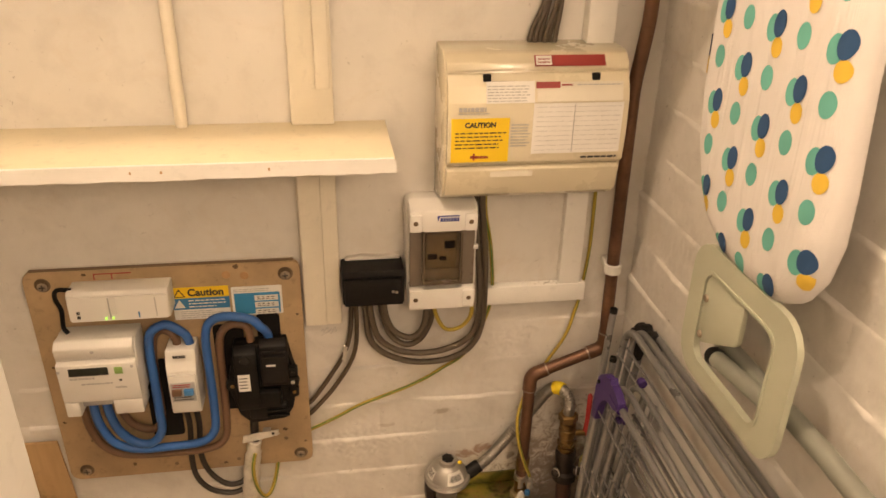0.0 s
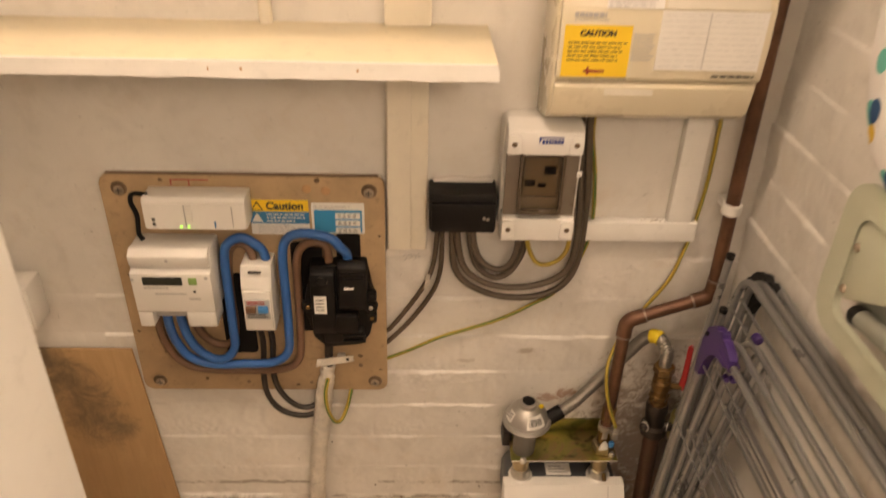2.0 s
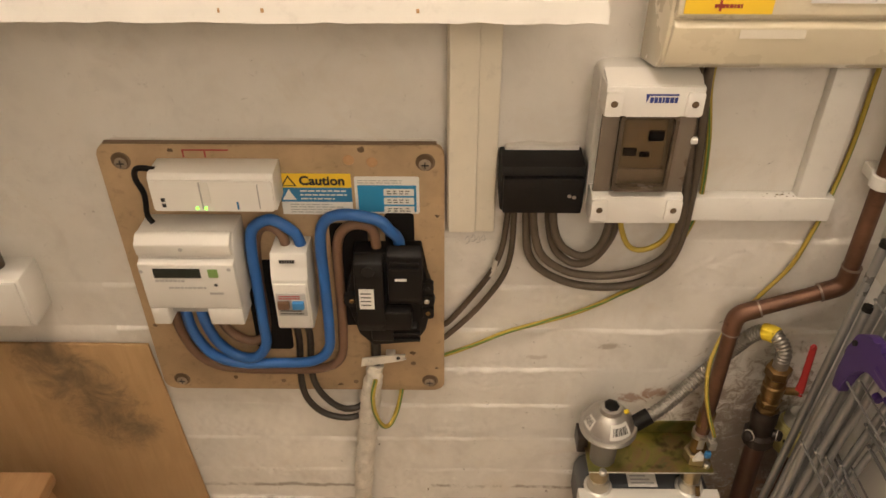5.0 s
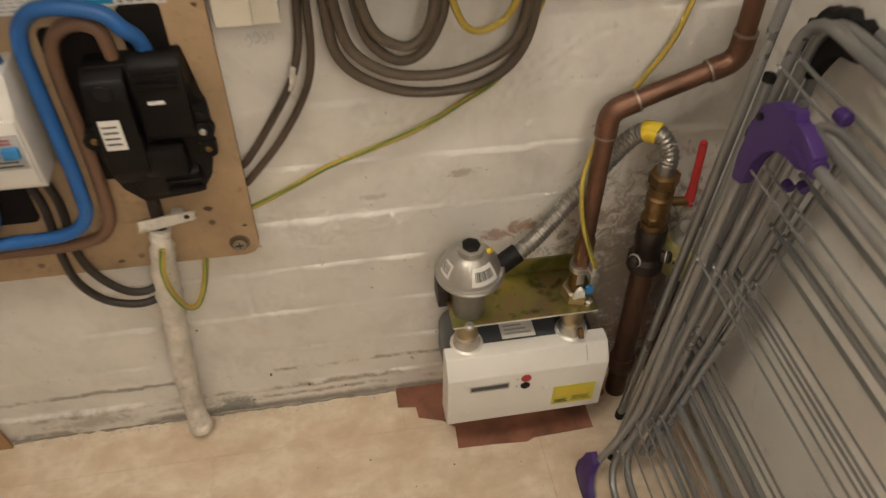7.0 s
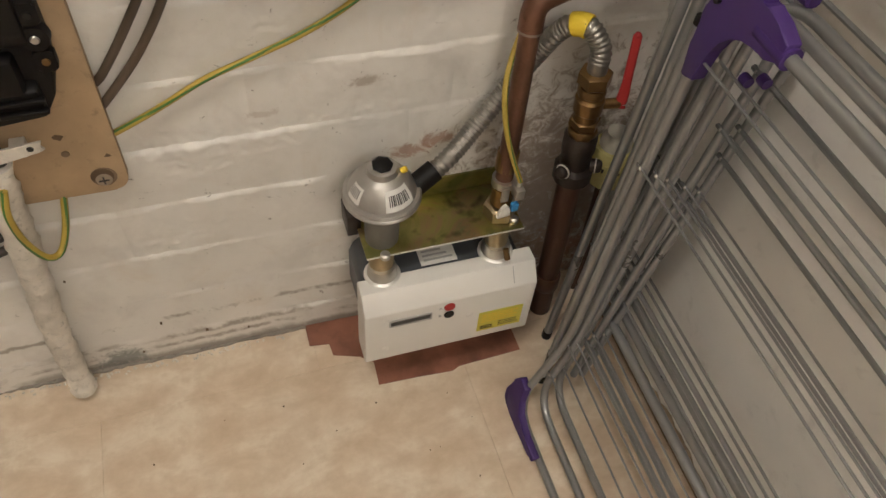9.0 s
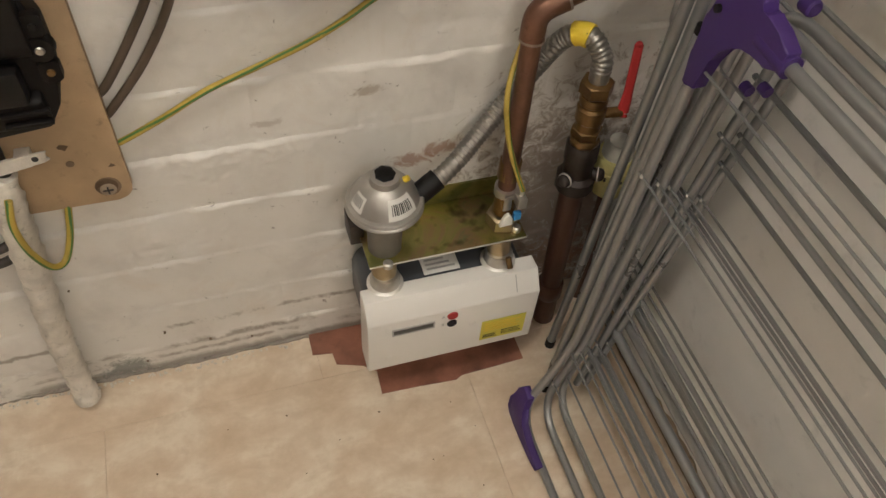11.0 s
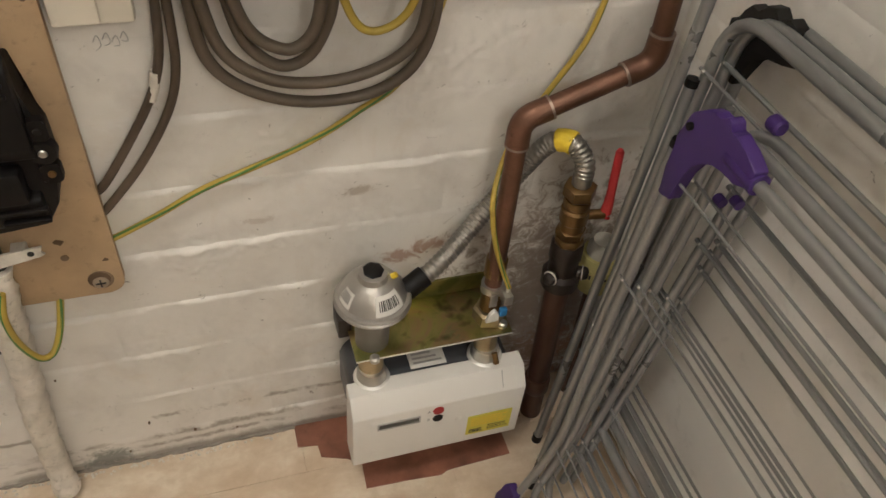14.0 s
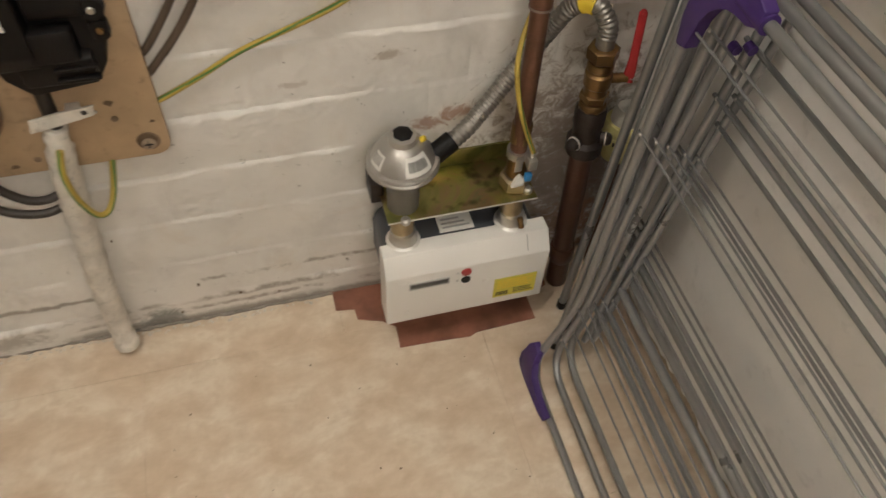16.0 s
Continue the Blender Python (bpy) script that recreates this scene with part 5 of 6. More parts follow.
part("pipe_socket", lathe([(0, 0.0175), (0.003, 0.019), (0.030, 0.019), (0.033, 0.0175)], down(0.095), AX, 20), M_BROWNPIPE, gv)

bo = thing("capped_pipe", (0.376, 1.212, 0), "thin brown pipe stub with a ribbed yellow cap", "pipe")
part("pipe", rod((0.388, 1.218, 0.001), (0.376, 1.212, 0.262), 0.009, 16), M_BROWNPIPE, bo)
part("cap", lathe([(0, 0.0235), (0.004, 0.0255), (0.030, 0.0262), (0.032, 0.0272), (0.042, 0.0272), (0.0425, 0.0262), (0.046, 0.0262), (0.0465, 0.0272), (0.056, 0.0272), (0.060, 0.0250), (0.0605, 0.0180)], (0.374, 1.210, 0.258), (0, 0, 1), 26), M_BAND, bo, "ribbed yellow plastic cap")
part("stopper", lathe([(0, 0.0205), (0.010, 0.0200), (0.016, 0.0165), (0.022, 0.0150), (0.024, 0.0110)], (0.374, 1.210, 0.318), (0, 0, 1), 22), M_BOTTLE, bo, "cloudy plastic stopper")
for k in range(5):
    a = radians(200 + 22 * k)
    cx, cy = 0.374 + 0.0273 * math.cos(a), 1.210 + 0.0273 * math.sin(a)
    part("mark", box((cx - 0.0014, cy - 0.0008, 0.290), (cx + 0.0014, cy + 0.0008, 0.290 + 0.003 * (1 + k % 3))), M_INK, bo)

# ---- folded clothes airer leaning on the side wall ----
ai = thing("clothes_airer", (0.30, 0.6, 0), "folded grey metal clothes airer with purple joints", "clothes airer")
YE = 0.12


def front_x(k, z):
    """Front frames lean on the back ones, one behind the other, and splay at the foot."""
    high = 0.2865 + 0.0220 * k
    knee = 0.2735 + 0.0125 * k
    foot = (0.222, 0.250, 0.273, 0.292, 0.304)[k]
    if z > 0.463:
        return high + (z - 0.463) * (0.079 + 0.026 * k)
    if z > 0.155:
        return knee + (high - knee) * (z - 0.155) / 0.308
    return foot + (knee - foot) * max(0.0, z - 0.012) / 0.143


def back_x(k, z):
    return 0.312 + 0.011 * k + (0.076 + 0.009 * k) * z


def frame_tube(fx, k, y0, z0, z1, r, rad=0.05):
    knees = [(fx(k, z), y0, z) for z in (0.155, 0.463) if z > z0 + 0.06]
    pts = [(fx(k, z0), y0 - 0.45, z0), (fx(k, z0), y0, z0)] + knees + [(fx(k, z1), y0, z1), (fx(k, z1), YE, z1), (fx(k, z0), YE, z0), (fx(k, z0), y0 - 0.44, z0)]
    return tube(fillet(pts, rad, 6), r, 12)


# frame: line, number, far end, bottom, top, tube radius, wires as (height, radius)
FR = ((front_x, 0, 1.043, 0.012, 0.651, 0.0056, ((0.155, 0.0014), (0.463, 0.0014), (0.596, 0.0014))),
      (front_x, 1, 1.041, 0.020, 0.650, 0.0054, ((0.075, 0.0014), (0.155, 0.0014), (0.449, 0.0014), (0.586, 0.0014))),
      (front_x, 2, 1.046, 0.028, 0.646, 0.0054, ((0.080, 0.0014), (0.155, 0.0014), (0.434, 0.0014))),
      (front_x, 3, 1.040, 0.140, 0.606, 0.0050, ((0.132, 0.0050), (0.156, 0.0014), (0.424, 0.0014), (0.500, 0.0024), (0.566, 0.0030))),
      (front_x, 4, 1.038, 0.140, 0.588, 0.0050, ((0.134, 0.0050), (0.158, 0.0014), (0.414, 0.0014), (0.460, 0.0026), (0.482, 0.0020), (0.496, 0.0026))),
      # Thin back wires from 0.232 to 0.262 stand in for bar shadows on the wall.
      (back_x, 0, 1.122, 0.180, 0.705, 0.0063, ((0.232, 0.0018), (0.642, 0.0018))),
      (back_x, 1, 1.120, 0.192, 0.704, 0.0062, ((0.234, 0.0018), (0.250, 0.0032), (0.402, 0.0018), (0.650, 0.0026))),
      (back_x, 2, 1.118, 0.205, 0.704, 0.0062, ((0.248, 0.0018), (0.262, 0.0018), (0.392, 0.0018))))
for fx, k, y0, z0, z1, r, wires in FR:
    if fx is front_x and k > 2:
        fr = part("post", tube(fillet([(fx(k, z), y0, z) for z in (0.06, 0.155, 0.463, z1)], 0.03, 4), r, 12), M_TUBE, ai)
    else:
        fr = part("tube_frame", frame_tube(fx, k, y0, z0, z1, r), M_TUBE, ai)
    for zz, wr in wires:
        x = fx(k, zz) - r * 0.8
        part("wire", rod((x, y0 + 0.007, zz), (x, YE - 0.008, zz), wr, 6), M_WIRE, fr)
        part("weld", lathe([(0, 0.0026), (0.002, 0.0013)], (x - 0.001, y0, zz), (-1, 0, 0.1), 8), M_ZINC, fr)
legs = (((0.309, 1.139, 0.006), (0.337, 1.124, 0.733)), ((0.300, 1.100, 0.010), (0.350, 1.126, 0.630)), ((0.272, 1.070, 0.010), (0.318, 1.078, 0.60)), ((0.292, 1.062, 0.03), (0.343, 1.062, 0.61)))
for a, b in legs:
    lg = part("leg", rod(a, b, 0.0060, 12), M_TUBE, ai)
    d = (Vector(b) - Vector(a)).normalized()
    part("cap", rod(Vector(a) - d * 0.004, Vector(a) + d * 0.010, 0.0072, 12), M_BLACK, lg, "black rubber cap")
    part("cap", rod(Vector(b) - d * 0.005, Vector(b) + d * 0.003, 0.0068, 12), M_BLACK, lg, "black rubber cap")
for a, b in (((0.314, 1.078, 0.22), (0.356, 1.074, 0.60)), ((0.333, 1.051, 0.22), (0.384, 1.048, 0.60)), ((0.330, 1.088, 0.20), (0.374, 1.092, 0.62))):
    part("post", rod(a, b, 0.0052, 12), M_TUBE, ai)
# purple joints: arched corner pieces with scalloped backs


def corner_piece(outline, fx, k, lo, hi):
    bm = prism(outline, "x", lo, hi, 0.0015)
    for v in bm.verts:
        v.co.x += fx(k, v.co.z)
    return bm


J = [(1.051, 0.563), (1.057, 0.592), (1.054, 0.615), (1.059, 0.622), (1.058, 0.631), (1.053, 0.636), (1.054, 0.648), (1.050, 0.656), (1.042, 0.662), (1.034, 0.669),
     (1.024, 0.672), (1.016, 0.669), (1.009, 0.678), (1.001, 0.677), (1.000, 0.668), (0.991, 0.672), (0.974, 0.667), (0.955, 0.660), (0.957, 0.642), (0.972, 0.635),
     (0.989, 0.637), (1.002, 0.634), (1.014, 0.627), (1.024, 0.616), (1.031, 0.600), (1.033, 0.566)]
J = [(1.010 + (a - 1.012) * 0.90, 0.634 + (b - 0.628) * 0.90) for a, b in J]
pj = part("corner_joint", corner_piece(J, front_x, 0, -0.0085, 0.0045), M_PURPLE, ai, "purple plastic corner joint")
part("sleeve", rod((front_x(0, 0.650), 0.994, 0.652), (front_x(0, 0.650), 0.957, 0.651), 0.0094, 16), M_PURPLE, pj)
part("sleeve", rod((front_x(0, 0.62), 1.043, 0.62), (front_x(0, 0.574), 1.043, 0.574), 0.0076, 16), M_PURPLE, pj)
part("peg", rod((front_x(0, 0.65) - 0.012, 1.040, 0.648), (front_x(0, 0.65) - 0.004, 1.040, 0.648), 0.0035), M_BLACK, pj)
part("knob", lathe([(0, 0.0058), (0.002, 0.0076), (0.013, 0.0076), (0.015, 0.0058)], (0.357, 1.026, 0.655), (0, -1, 0.05), 10), M_PURPLE, ai, "purple end knob")
for yy, zz in ((1.012, 0.590), (0.995, 0.602)):
    part("knob", lathe([(0, 0.005), (0.009, 0.005)], (front_x(1, zz), yy, zz), (0, -1, 0), 10), M_PURPLE, ai, "purple end knob")
F = [(1.055, 0.058), (1.062, 0.046), (1.059, 0.036), (1.064, 0.024), (1.058, 0.012), (1.050, 0.004), (1.030, 0.002), (1.000, 0.004), (0.970, 0.008), (0.955, 0.012), (0.955, 0.019), (0.990, 0.018), (1.018, 0.022), (1.032, 0.035), (1.036, 0.056)]
part("foot_joint", corner_piece(F, front_x, 0, -0.012, -0.002), M_PURPLE, ai, "purple plastic foot joint")
# black joint of the back frames
B = [(1.142, 0.640), (1.149, 0.672), (1.156, 0.678), (1.157, 0.690), (1.147, 0.692), (1.146, 0.702), (1.138, 0.712), (1.128, 0.708), (1.122, 0.719), (1.110, 0.722), (1.102, 0.713), (1.092, 0.722),
     (1.081, 0.719), (1.078, 0.710), (1.066, 0.712), (1.057, 0.705), (1.058, 0.694), (1.076, 0.688), (1.098, 0.684), (1.112, 0.672), (1.120, 0.642)]
part("top_joint", corner_piece([(a - 0.012, b - 0.008) for a, b in B], back_x, 1, 0.002, 0.016), M_MATTBLK, ai, "black plastic top joint")

# ---- ironing board on the side wall ----
ib = thing("ironing_board", (0.36, 0.80, 0.79), "hanging ironing board with a dotted cover", "ironing board")
out = [(0.962, 2.02), (0.962, 1.24), (0.960, 1.17), (0.948, 1.10), (0.925, 1.05), (0.890, 1.008), (0.840, 0.985), (0.780, 0.981), (0.720, 0.985), (0.690, 1.003), (0.670, 1.035), (0.661, 1.08), (0.664, 1.13), (0.677, 1.24), (0.720, 2.02)]
cov = bmesh.new()
NX = 0.334


def inset(poly, d):
    c = [Vector((a, b)) for a, b in poly]
    mid = Vector((0.793, 1.5))
    res = []
    for i, p in enumerate(c):
        u = (c[(i + 1) % len(c)] - c[i - 1]).normalized()
        nrm = Vector((-u.y, u.x))
        if nrm.dot(Vector((mid.x, max(1.15, p.y))) - p) < 0:
            nrm = -nrm
        res.append(p + nrm * d)
    return res


rows = []
for d, x in ((0.012, 0.374), (0.0, 0.367), (-0.003, 0.357), (0.001, 0.3475), (0.008, 0.3412), (0.018, 0.3370), (0.032, 0.3347), (0.044, NX)):
    rows.append([cov.verts.new((x, p.x, p.y)) for p in inset(out, d)])
for a, b in zip(rows, rows[1:]):
    for i in range(len(out)):
        cov.faces.new((a[i], a[(i + 1) % len(out)], b[(i + 1) % len(out)], b[i]))
cov.faces.new(rows[0])
cov.faces.new(rows[-1][::-1])
cover = part("cover", cov, M_FABRIC, ib, "white cotton cover printed with dots", 60)


def inside(y, z, m=0.0):
    p = inset(out, 0.006 + m)
    c = False
    for a, b in zip(p, p[1:] + p[:1]):
        if (a.y > z) != (b.y > z) and y < (b.x - a.x) * (z - a.y) / (b.y - a.y) + a.x:
            c = not c
    return c


EDGE = [Vector(p) for p in out]


def edge_distance(p):
    best = 9.0
    for a, b in zip(EDGE, EDGE[1:] + EDGE[:1]):
        u = b - a
        k = min(1.0, max(0.0, (p - a).dot(u) / u.dot(u)))
        best = min(best, (p - a - u * k).length)
    return best if inside(p.x, p.y, -0.006) else -best


def cover_x(p):
    """Depth of the padded cover, which rolls back round its edge."""
    d = edge_distance(p)
    prof = ((-0.003, 0.357), (0.001, 0.3475), (0.008, 0.3412), (0.018, 0.3370), (0.032, 0.3347), (0.044, NX))
    if d <= prof[0][0]:
        return prof[0][1]
    for (d0, x0), (d1, x1) in zip(prof, prof[1:]):
        if d <= d1:
            return x0 + (x1 - x0) * (d - d0) / (d1 - d0)
    return NX


def dots(spots, ry, rz, lift, tilt):
    bm = bmesh.new()
    for y, z in spots:
        c = Vector((y, z))
        if edge_distance(c) < 0.001:
            continue
        rings = []
        for f in (0.35, 0.7, 1.0):
            ring = []
            for k in range(18):
                a = 2 * math.pi * k / 18
                dy, dz = ry * f * math.cos(a), rz * f * math.sin(a)
                q = c + Vector((dy * math.cos(tilt) - dz * math.sin(tilt), dy * math.sin(tilt) + dz * math.cos(tilt)))
                for step in range(8):
                    if edge_distance(q) > -0.0015:
                        break
                    q = c + (q - c) * 0.82
                roll = max(0.0, 0.02 - edge_distance(q)) * 0.06
                ring.append(bm.verts.new((cover_x(q) - lift - roll, q.x, q.y)))
            rings.append(ring)
        mid = bm.verts.new((cover_x(c) - lift - max(0.0, 0.02 - edge_distance(c)) * 0.06, y, z))
        for k in range(18):
            n = (k + 1) % 18
            bm.faces.new((mid, rings[0][k], rings[0][n]))
            for r0, r1 in zip(rings, rings[1:]):
                bm.faces.new((r0[k], r1[k], r1[n], r0[n]))
    return bm


teal, navy, gold, under = [], [], [], []
for n in range(-13, 7):
    for i in range(-2, 5):
        y = 0.695 - 0.0045 * n + (0.0535 if n % 2 else 0.0) + 0.107 * i
        z = 1.271 - 0.0535 * n
        navy.append((y, z))
        gold.append((y - 0.002, z - 0.024))
        under.append((y + 0.012, z - 0.006))
        teal.append((y + 0.063, z - 0.004))
tagged(part("teal_print", dots(teal, 0.0112, 0.0138, 0.0003, 0.2), M_TEAL, cover), kind="stuff")
tagged(part("teal_print", dots(under, 0.0112, 0.0148, 0.0005, 0.2), M_TEAL, cover), kind="stuff")
tagged(part("yellow_print", dots(gold, 0.0098, 0.0112, 0.0007, 0.2), M_MUSTARD, cover), kind="stuff")
tagged(part("navy_print", dots(navy, 0.0106, 0.0146, 0.0009, 0.2), M_NAVY, cover), kind="stuff")

outer = round_rect(0.655, 0.795, 0.898, 0.986, 0.042, 6)
inner = round_rect(0.698, 0.824, 0.860, 0.952, 0.020, 6)
rest = part("iron_rest", ring_prism(outer, inner, "x", 0.342, 0.350), M_SAGE, ib, "sage green plastic iron rest")
part("rim", ring_prism(round_rect(0.694, 0.820, 0.864, 0.956, 0.022, 6), round_rect(0.698, 0.824, 0.860, 0.952, 0.020, 6), "x", 0.3405, 0.343), M_SAGE, rest)
part("tray", prism([(0.864, 0.850), (0.848, 0.848), (0.775, 0.888), (0.768, 0.896), (0.769, 0.955), (0.845, 0.955), (0.864, 0.935)], "x", 0.344, 0.352, 0.002), M_SAGE, rest)
for sy, sz in ((0.855, 0.912), (0.854, 0.858)):
    part("screw", lathe([(0, 0.0060), (0.0025, 0.0045)], (0.3442, sy, sz), (-1, 0, 0), 12), M_RUSTY, rest)
part("support_tube", tube([Vector(p) for p in ((0.382, 0.90, 0.840), (0.382, 0.62, 0.846), (0.382, 0.40, 0.835))], 0.0125, 14), M_SAGEDK, ib, "grey-green steel leg tube")
part("support_tube", rod((0.357, 0.832, 0.836), (0.366, 0.700, 0.850), 0.0115, 16), M_SAGEDK, ib)
part("tube_end", lathe([(0, 0.0126), (0.010, 0.0126), (0.014, 0.0105), (0.016, 0.006)], (0.3575, 0.824, 0.837), (-0.05, 1, -0.1), 16), M_MATTBLK, ib, "dark plastic tube end")
part("leg", tube([Vector(p) for p in ((0.392, 0.775, 1.01), (0.392, 0.775, 1.3), (0.392, 0.770, 1.95))], 0.011, 12), M_SAGEDK, ib)
part("leg", tube([Vector(p) for p in ((0.392, 0.870, 1.01), (0.392, 0.870, 1.3), (0.392, 0.860, 1.95))], 0.011, 12), M_SAGEDK, ib)
part("hook", box((0.366, 0.775, 1.90), (0.416, 0.815, 1.99), 0.004), M_ZINC, ib, "steel wall hook")

# exposed old floor where the vinyl is cut round the meter
pts = [(-0.036, 1.2495), (-0.036, 1.214), (-0.008, 1.210), (-0.006, 1.190), (0.030, 1.178), (0.048, 1.164), (0.046, 1.126), (0.100, 1.124), (0.155, 1.120), (0.165, 1.125), (0.262, 1.128), (0.262, 1.170), (0.300, 1.185), (0.300, 1.2495)]
tagged(part("floor_cutout", prism(pts, "z", -0.003, 0.0018), M_RED, None), "dark red old tile where the vinyl is cut away", "floor patch", "", "structure")

# pencilled marks on the wall beside the terminal box
for k, (ax_, az_) in enumerate(((-0.166, 0.648), (-0.158, 0.650), (-0.151, 0.647), (-0.144, 0.650))):
    stroke = smooth_path([(ax_, 1.2474, az_), (ax_ + 0.004, 1.2474, az_ + 0.006), (ax_ + 0.006, 1.2474, az_ - 0.003), (ax_ + 0.001, 1.2474, az_ - 0.008 + 0.002 * k)], 4)
    part("pencil_mark", tube(stroke, 0.0004, 5), M_GREYP, wall_back)

# small holes, crumbs and flakes
rc = random.Random(21)


def crumbs(name, spots, size, mat, label, category):
    """Tiny irregular bits, lying loose."""
    bm = bmesh.new()
    for x, y, z in spots:
        r = size * rc.uniform(0.5, 1.4)
        c = [Vector((x + r * rc.uniform(0.5, 1.2) * math.cos(1.2566 * k), y + r * rc.uniform(0.5, 1.2) * math.sin(1.2566 * k), z)) for k in range(5)]
        low = [bm.verts.new(p) for p in c]
        top = bm.verts.new((x, y, z + r * 0.7))
        bm.faces.new(low[::-1])
        for k in range(5):
            bm.faces.new((low[k], low[(k + 1) % 5], top))
    return tagged(part(name, bm, mat, None), label, category, "", "stuff")


for hx, hz, hr in ((-0.320, 0.220, 0.0022), (-0.308, 0.211, 0.0016), (-0.224, 0.086, 0.0015), (-0.170, 0.049, 0.0022), (-0.115, 0.034, 0.0014), (-0.259, 0.028, 0.0016)):
    out_line = [(hx + hr * rc.uniform(0.6, 1.2) * math.cos(0.785 * k), hz + hr * rc.uniform(0.7, 1.5) * math.sin(0.785 * k)) for k in range(8)]
    part("hole", prism(out_line, "y", 1.2462, 1.2515), M_STAIN, wall_back)
crumbs("floor_crumbs", [(rc.uniform(-0.30, 0.22), rc.triangular(0.75, 1.16, 1.10), 0.0005) for k in range(26)], 0.0016, M_STAIN, "dark crumbs scattered on the vinyl floor", "crumbs")
crumbs("paint_flakes", [(rc.uniform(-0.60, -0.06), 1.243 - abs(rc.gauss(0, 0.004)), 0.0005) for k in range(150)], 0.0022, M_SLEEVE, "pale paint flakes along the foot of the wall", "paint flakes")
crumbs("rust_crumbs", [(rc.uniform(0.225, 0.312), 1.241 + rc.uniform(-0.007, 0.006), 0.7296) for k in range(22)], 0.0017, M_CHIPEDGE, "brown crumbs lying on the trunking", "crumbs")
gap = [(-0.625, 1.2505)] + [(-0.625 + 0.59 * k / 70, 1.2455 + rc.uniform(-0.0016, 0.0022)) for k in range(71)] + [(-0.035, 1.2505)]
setting("wall_foot_gap", prism(gap, "z", 0.0, 0.0035), M_SEAM, "dirty dark gap between wall and vinyl", "trim")

# ---- bricks and floor tiles ----


def smooth_step(a, b, x):
    t = min(1.0, max(0.0, (x - a) / (b - a)))
    return t * t * (3 - 2 * t)


def relief(a, z, off, fade):
    """How far the thickly painted brickwork stands proud at a place along the wall: ledges over the joints, lumps, faint upright joints."""
    zw = z + 0.0038 * noise.noise((a * 4.5, z * 2.0, off)) + 0.0016 * noise.noise((a * 42.0, z * 9.0, off)) + 0.0012 * noise.noise((a * 130.0, z * 20.0, off))
    q = (zw - FOOT) / COURSE
    i = math.floor(q)
    u = q - i
    amp = 0.0010 + 0.0105 * max(0.0, 0.08 + 1.15 * noise.noise((a * 4.6, i * 7.3, off + 3)) + 0.35 * noise.noise((a * 28, i * 3.1, off + 6)))
    p = amp * u * (1 - smooth_step(0.955, 1.0, u))
    n = 0.1125 if i % 4 == 0 else 0.225
    s = (a - (0.05 if i % 4 == 0 else 0.1125 * (i % 2))) / n
    d = abs(s - round(s)) * n
    p -= 0.0020 * math.exp(-(d / 0.004) ** 2) * max(0.0, noise.noise((a * 6, z * 11, off + 9)))
    p += 0.0016 * noise.noise((a * 8, z * 9, off)) + 0.0010 * noise.noise((a * 24, z * 30, off)) + 0.00055 * noise.noise((a * 75, z * 90, off))
    rough = max(0.0, noise.noise((a * 5, z * 14, off + 5)) - 0.05)
    p += 0.0038 * rough * noise.noise((a * 120, z * 140, off))
    return p * fade


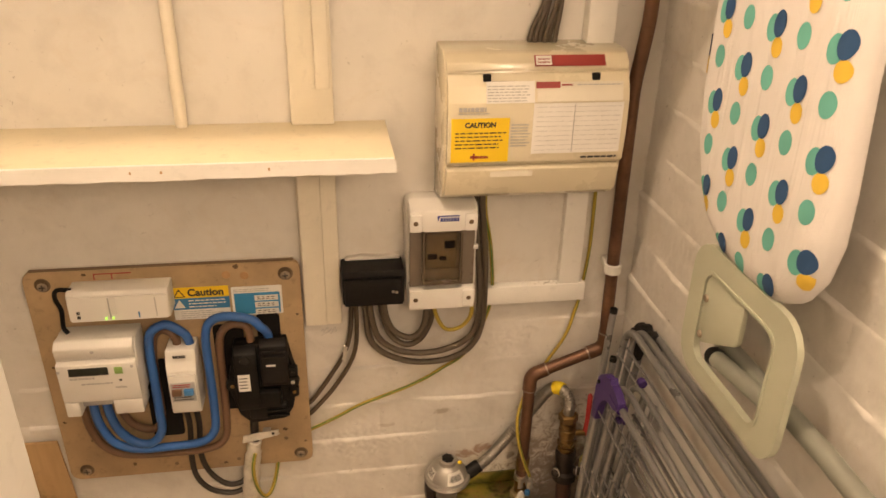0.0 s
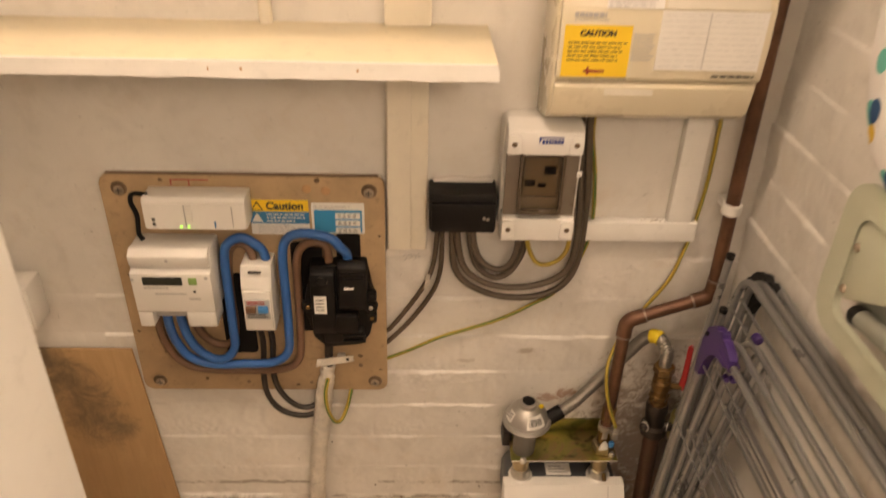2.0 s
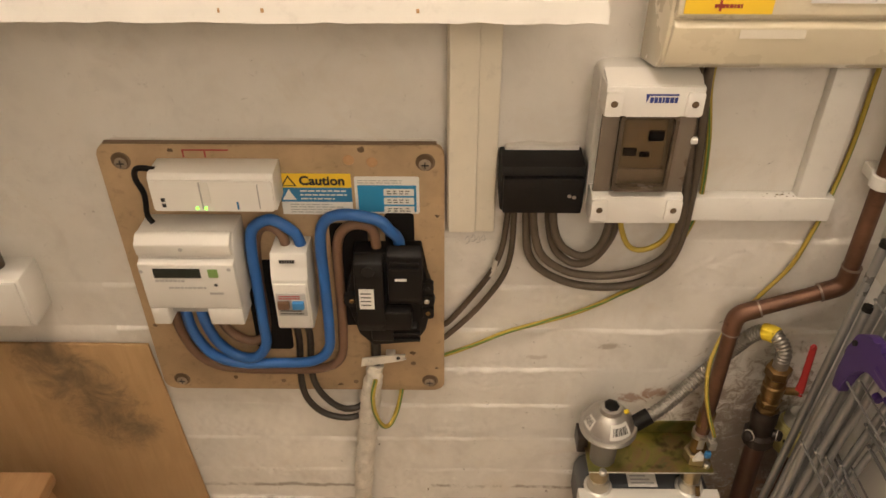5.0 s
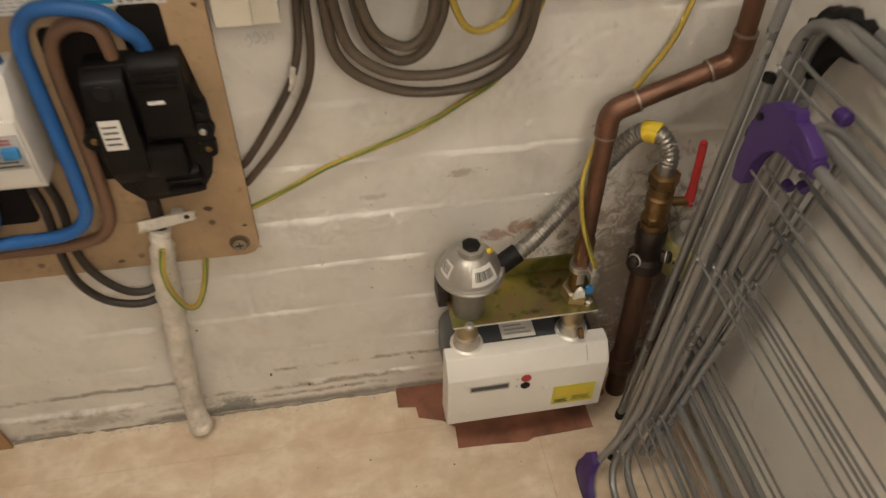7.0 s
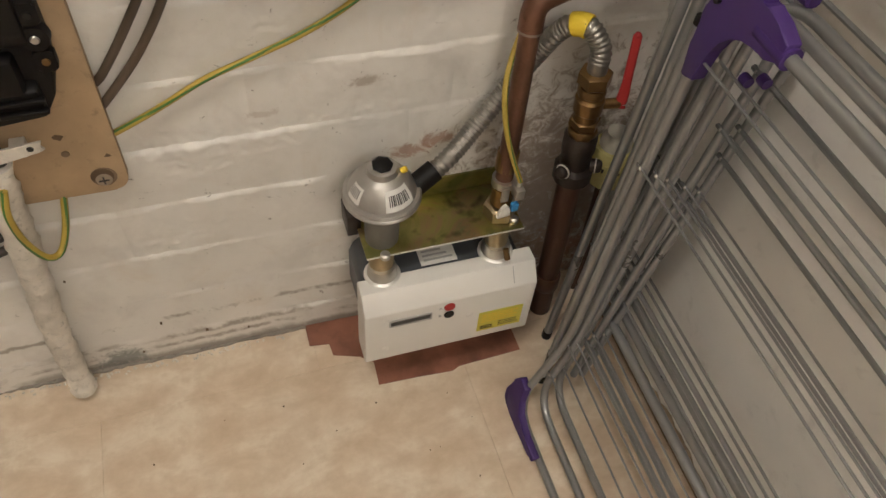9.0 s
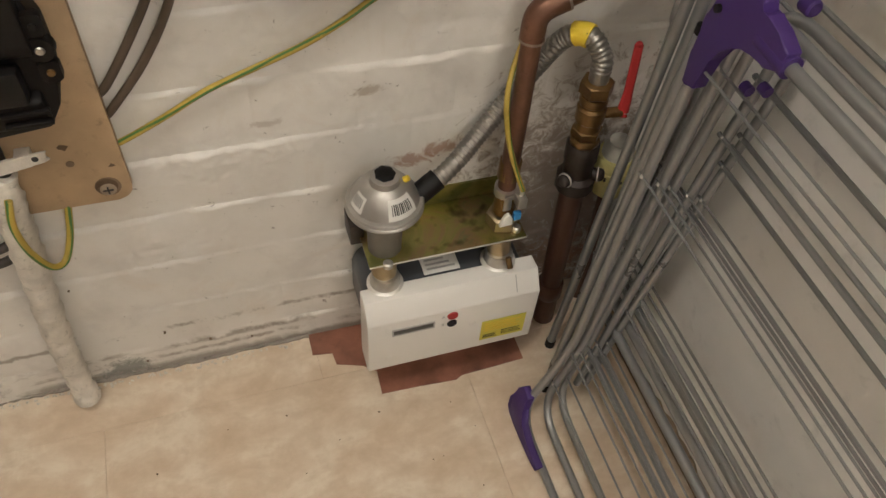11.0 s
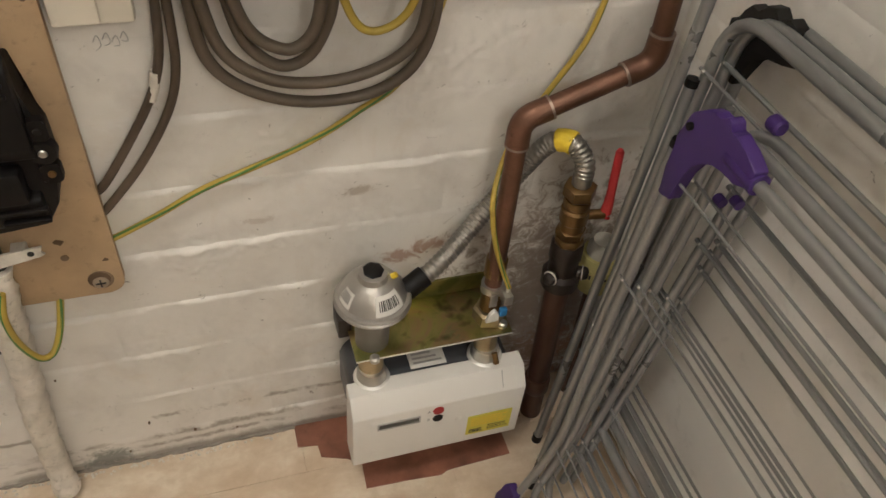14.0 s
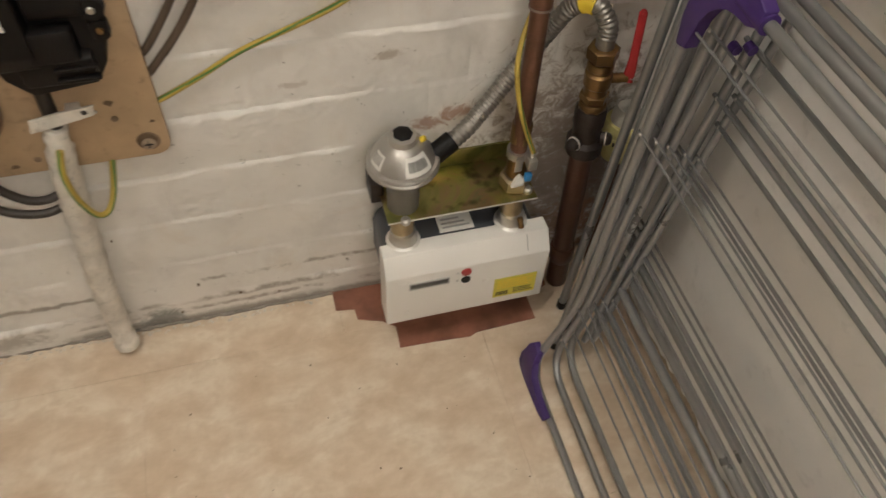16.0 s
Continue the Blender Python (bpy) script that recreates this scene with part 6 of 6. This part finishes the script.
def lay(wall, axis, face, start, stop, z_from, z_to, cell, off, fade_from, fade_to):
    """Bricks, each its own patch of the one painted relief."""
    i = math.floor((z_from - FOOT) / COURSE)
    while FOOT + i * COURSE < z_to - 0.001:
        z0, z1 = max(z_from, FOOT + i * COURSE), min(z_to, FOOT + (i + 1) * COURSE)
        n = 0.1125 if i % 4 == 0 else 0.225
        s0 = 0.05 if i % 4 == 0 else 0.1125 * (i % 2)
        k = math.floor((start - s0) / n)
        while s0 + k * n < stop - 0.001:
            a0, a1 = max(start, s0 + k * n), min(stop, s0 + (k + 1) * n)
            nx, nz = max(1, round((a1 - a0) / cell)), max(1, round((z1 - z0) / cell))
            ca, cz = (a0 + a1) / 2, (z0 + z1) / 2
            verts, faces = [], []
            for jz in range(nz + 1):
                z = z0 + (z1 - z0) * jz / nz
                f = 1 - smooth_step(fade_from, fade_to, z) * 0.9
                for jx in range(nx + 1):
                    a = a0 + (a1 - a0) * jx / nx
                    p = relief(a, z, off, f)
                    verts.append((a - ca, -p, z - cz) if axis == "y" else (-p, a - ca, z - cz))
            for jz in range(nz):
                for jx in range(nx):
                    v = jz * (nx + 1) + jx
                    quad = (v, v + 1, v + nx + 2, v + nx + 1)
                    faces.append(quad if axis == "y" else quad[::-1])
            me = bpy.data.meshes.new("brick")
            me.from_pydata(verts, [], faces)
            me.materials.append(M_BRICK)
            me.polygons.foreach_set("use_smooth", [True] * len(me.polygons))
            ob = new("brick", me)
            ob.location = (ca, face, cz) if axis == "y" else (face, ca, cz)
            ob.parent = wall
            k += 1
        i += 1


lay(wall_back, "y", WY, -0.70, RW, 0.0, BRICK_TOP, 0.003, 0.0, 0.60, 0.76)
lay(wall_back, "y", WY, -1.25, -0.70, 0.0, BRICK_TOP, 0.010, 0.0, 0.60, 0.76)
lay(wall_side, "x", RW, 0.50, WY, 0.60, 1.34, 0.004, 40.0, 5.0, 6.0)

rt = random.Random(3)
tiles = {}
rows_y = [1.2525, 1.172, 0.84, 0.508, 0.176, -0.156, -0.49, -0.99]
offs = (-0.53, -0.326, -0.06, -0.40, -0.2, -0.35, -0.1)
for (y1, y0), off in zip(zip(rows_y, rows_y[1:]), offs):
    x = off - 1.5
    while x < RW:
        a, b = max(x, -1.25), min(x + 0.5, RW + 0.002)
        if b - a > 0.02:
            key = (round(b - a, 4), round(y1 - y0, 4))
            if key not in tiles:
                w, h = key[0] / 2 - 0.0001, key[1] / 2 - 0.0001
                bm = box((-w, -h, -0.003), (w, h, 0.0), 0.0004, 1)
                me = bpy.data.meshes.new("tile")
                bm.to_mesh(me)
                bm.free()
                me.materials.append(M_VINYL)
                tiles[key] = me
            ob = new("tile", tiles[key])
            ob.location = ((a + b) / 2, (y0 + y1) / 2, rt.uniform(-0.0002, 0.0002))
            ob.parent = floor
        x += 0.5
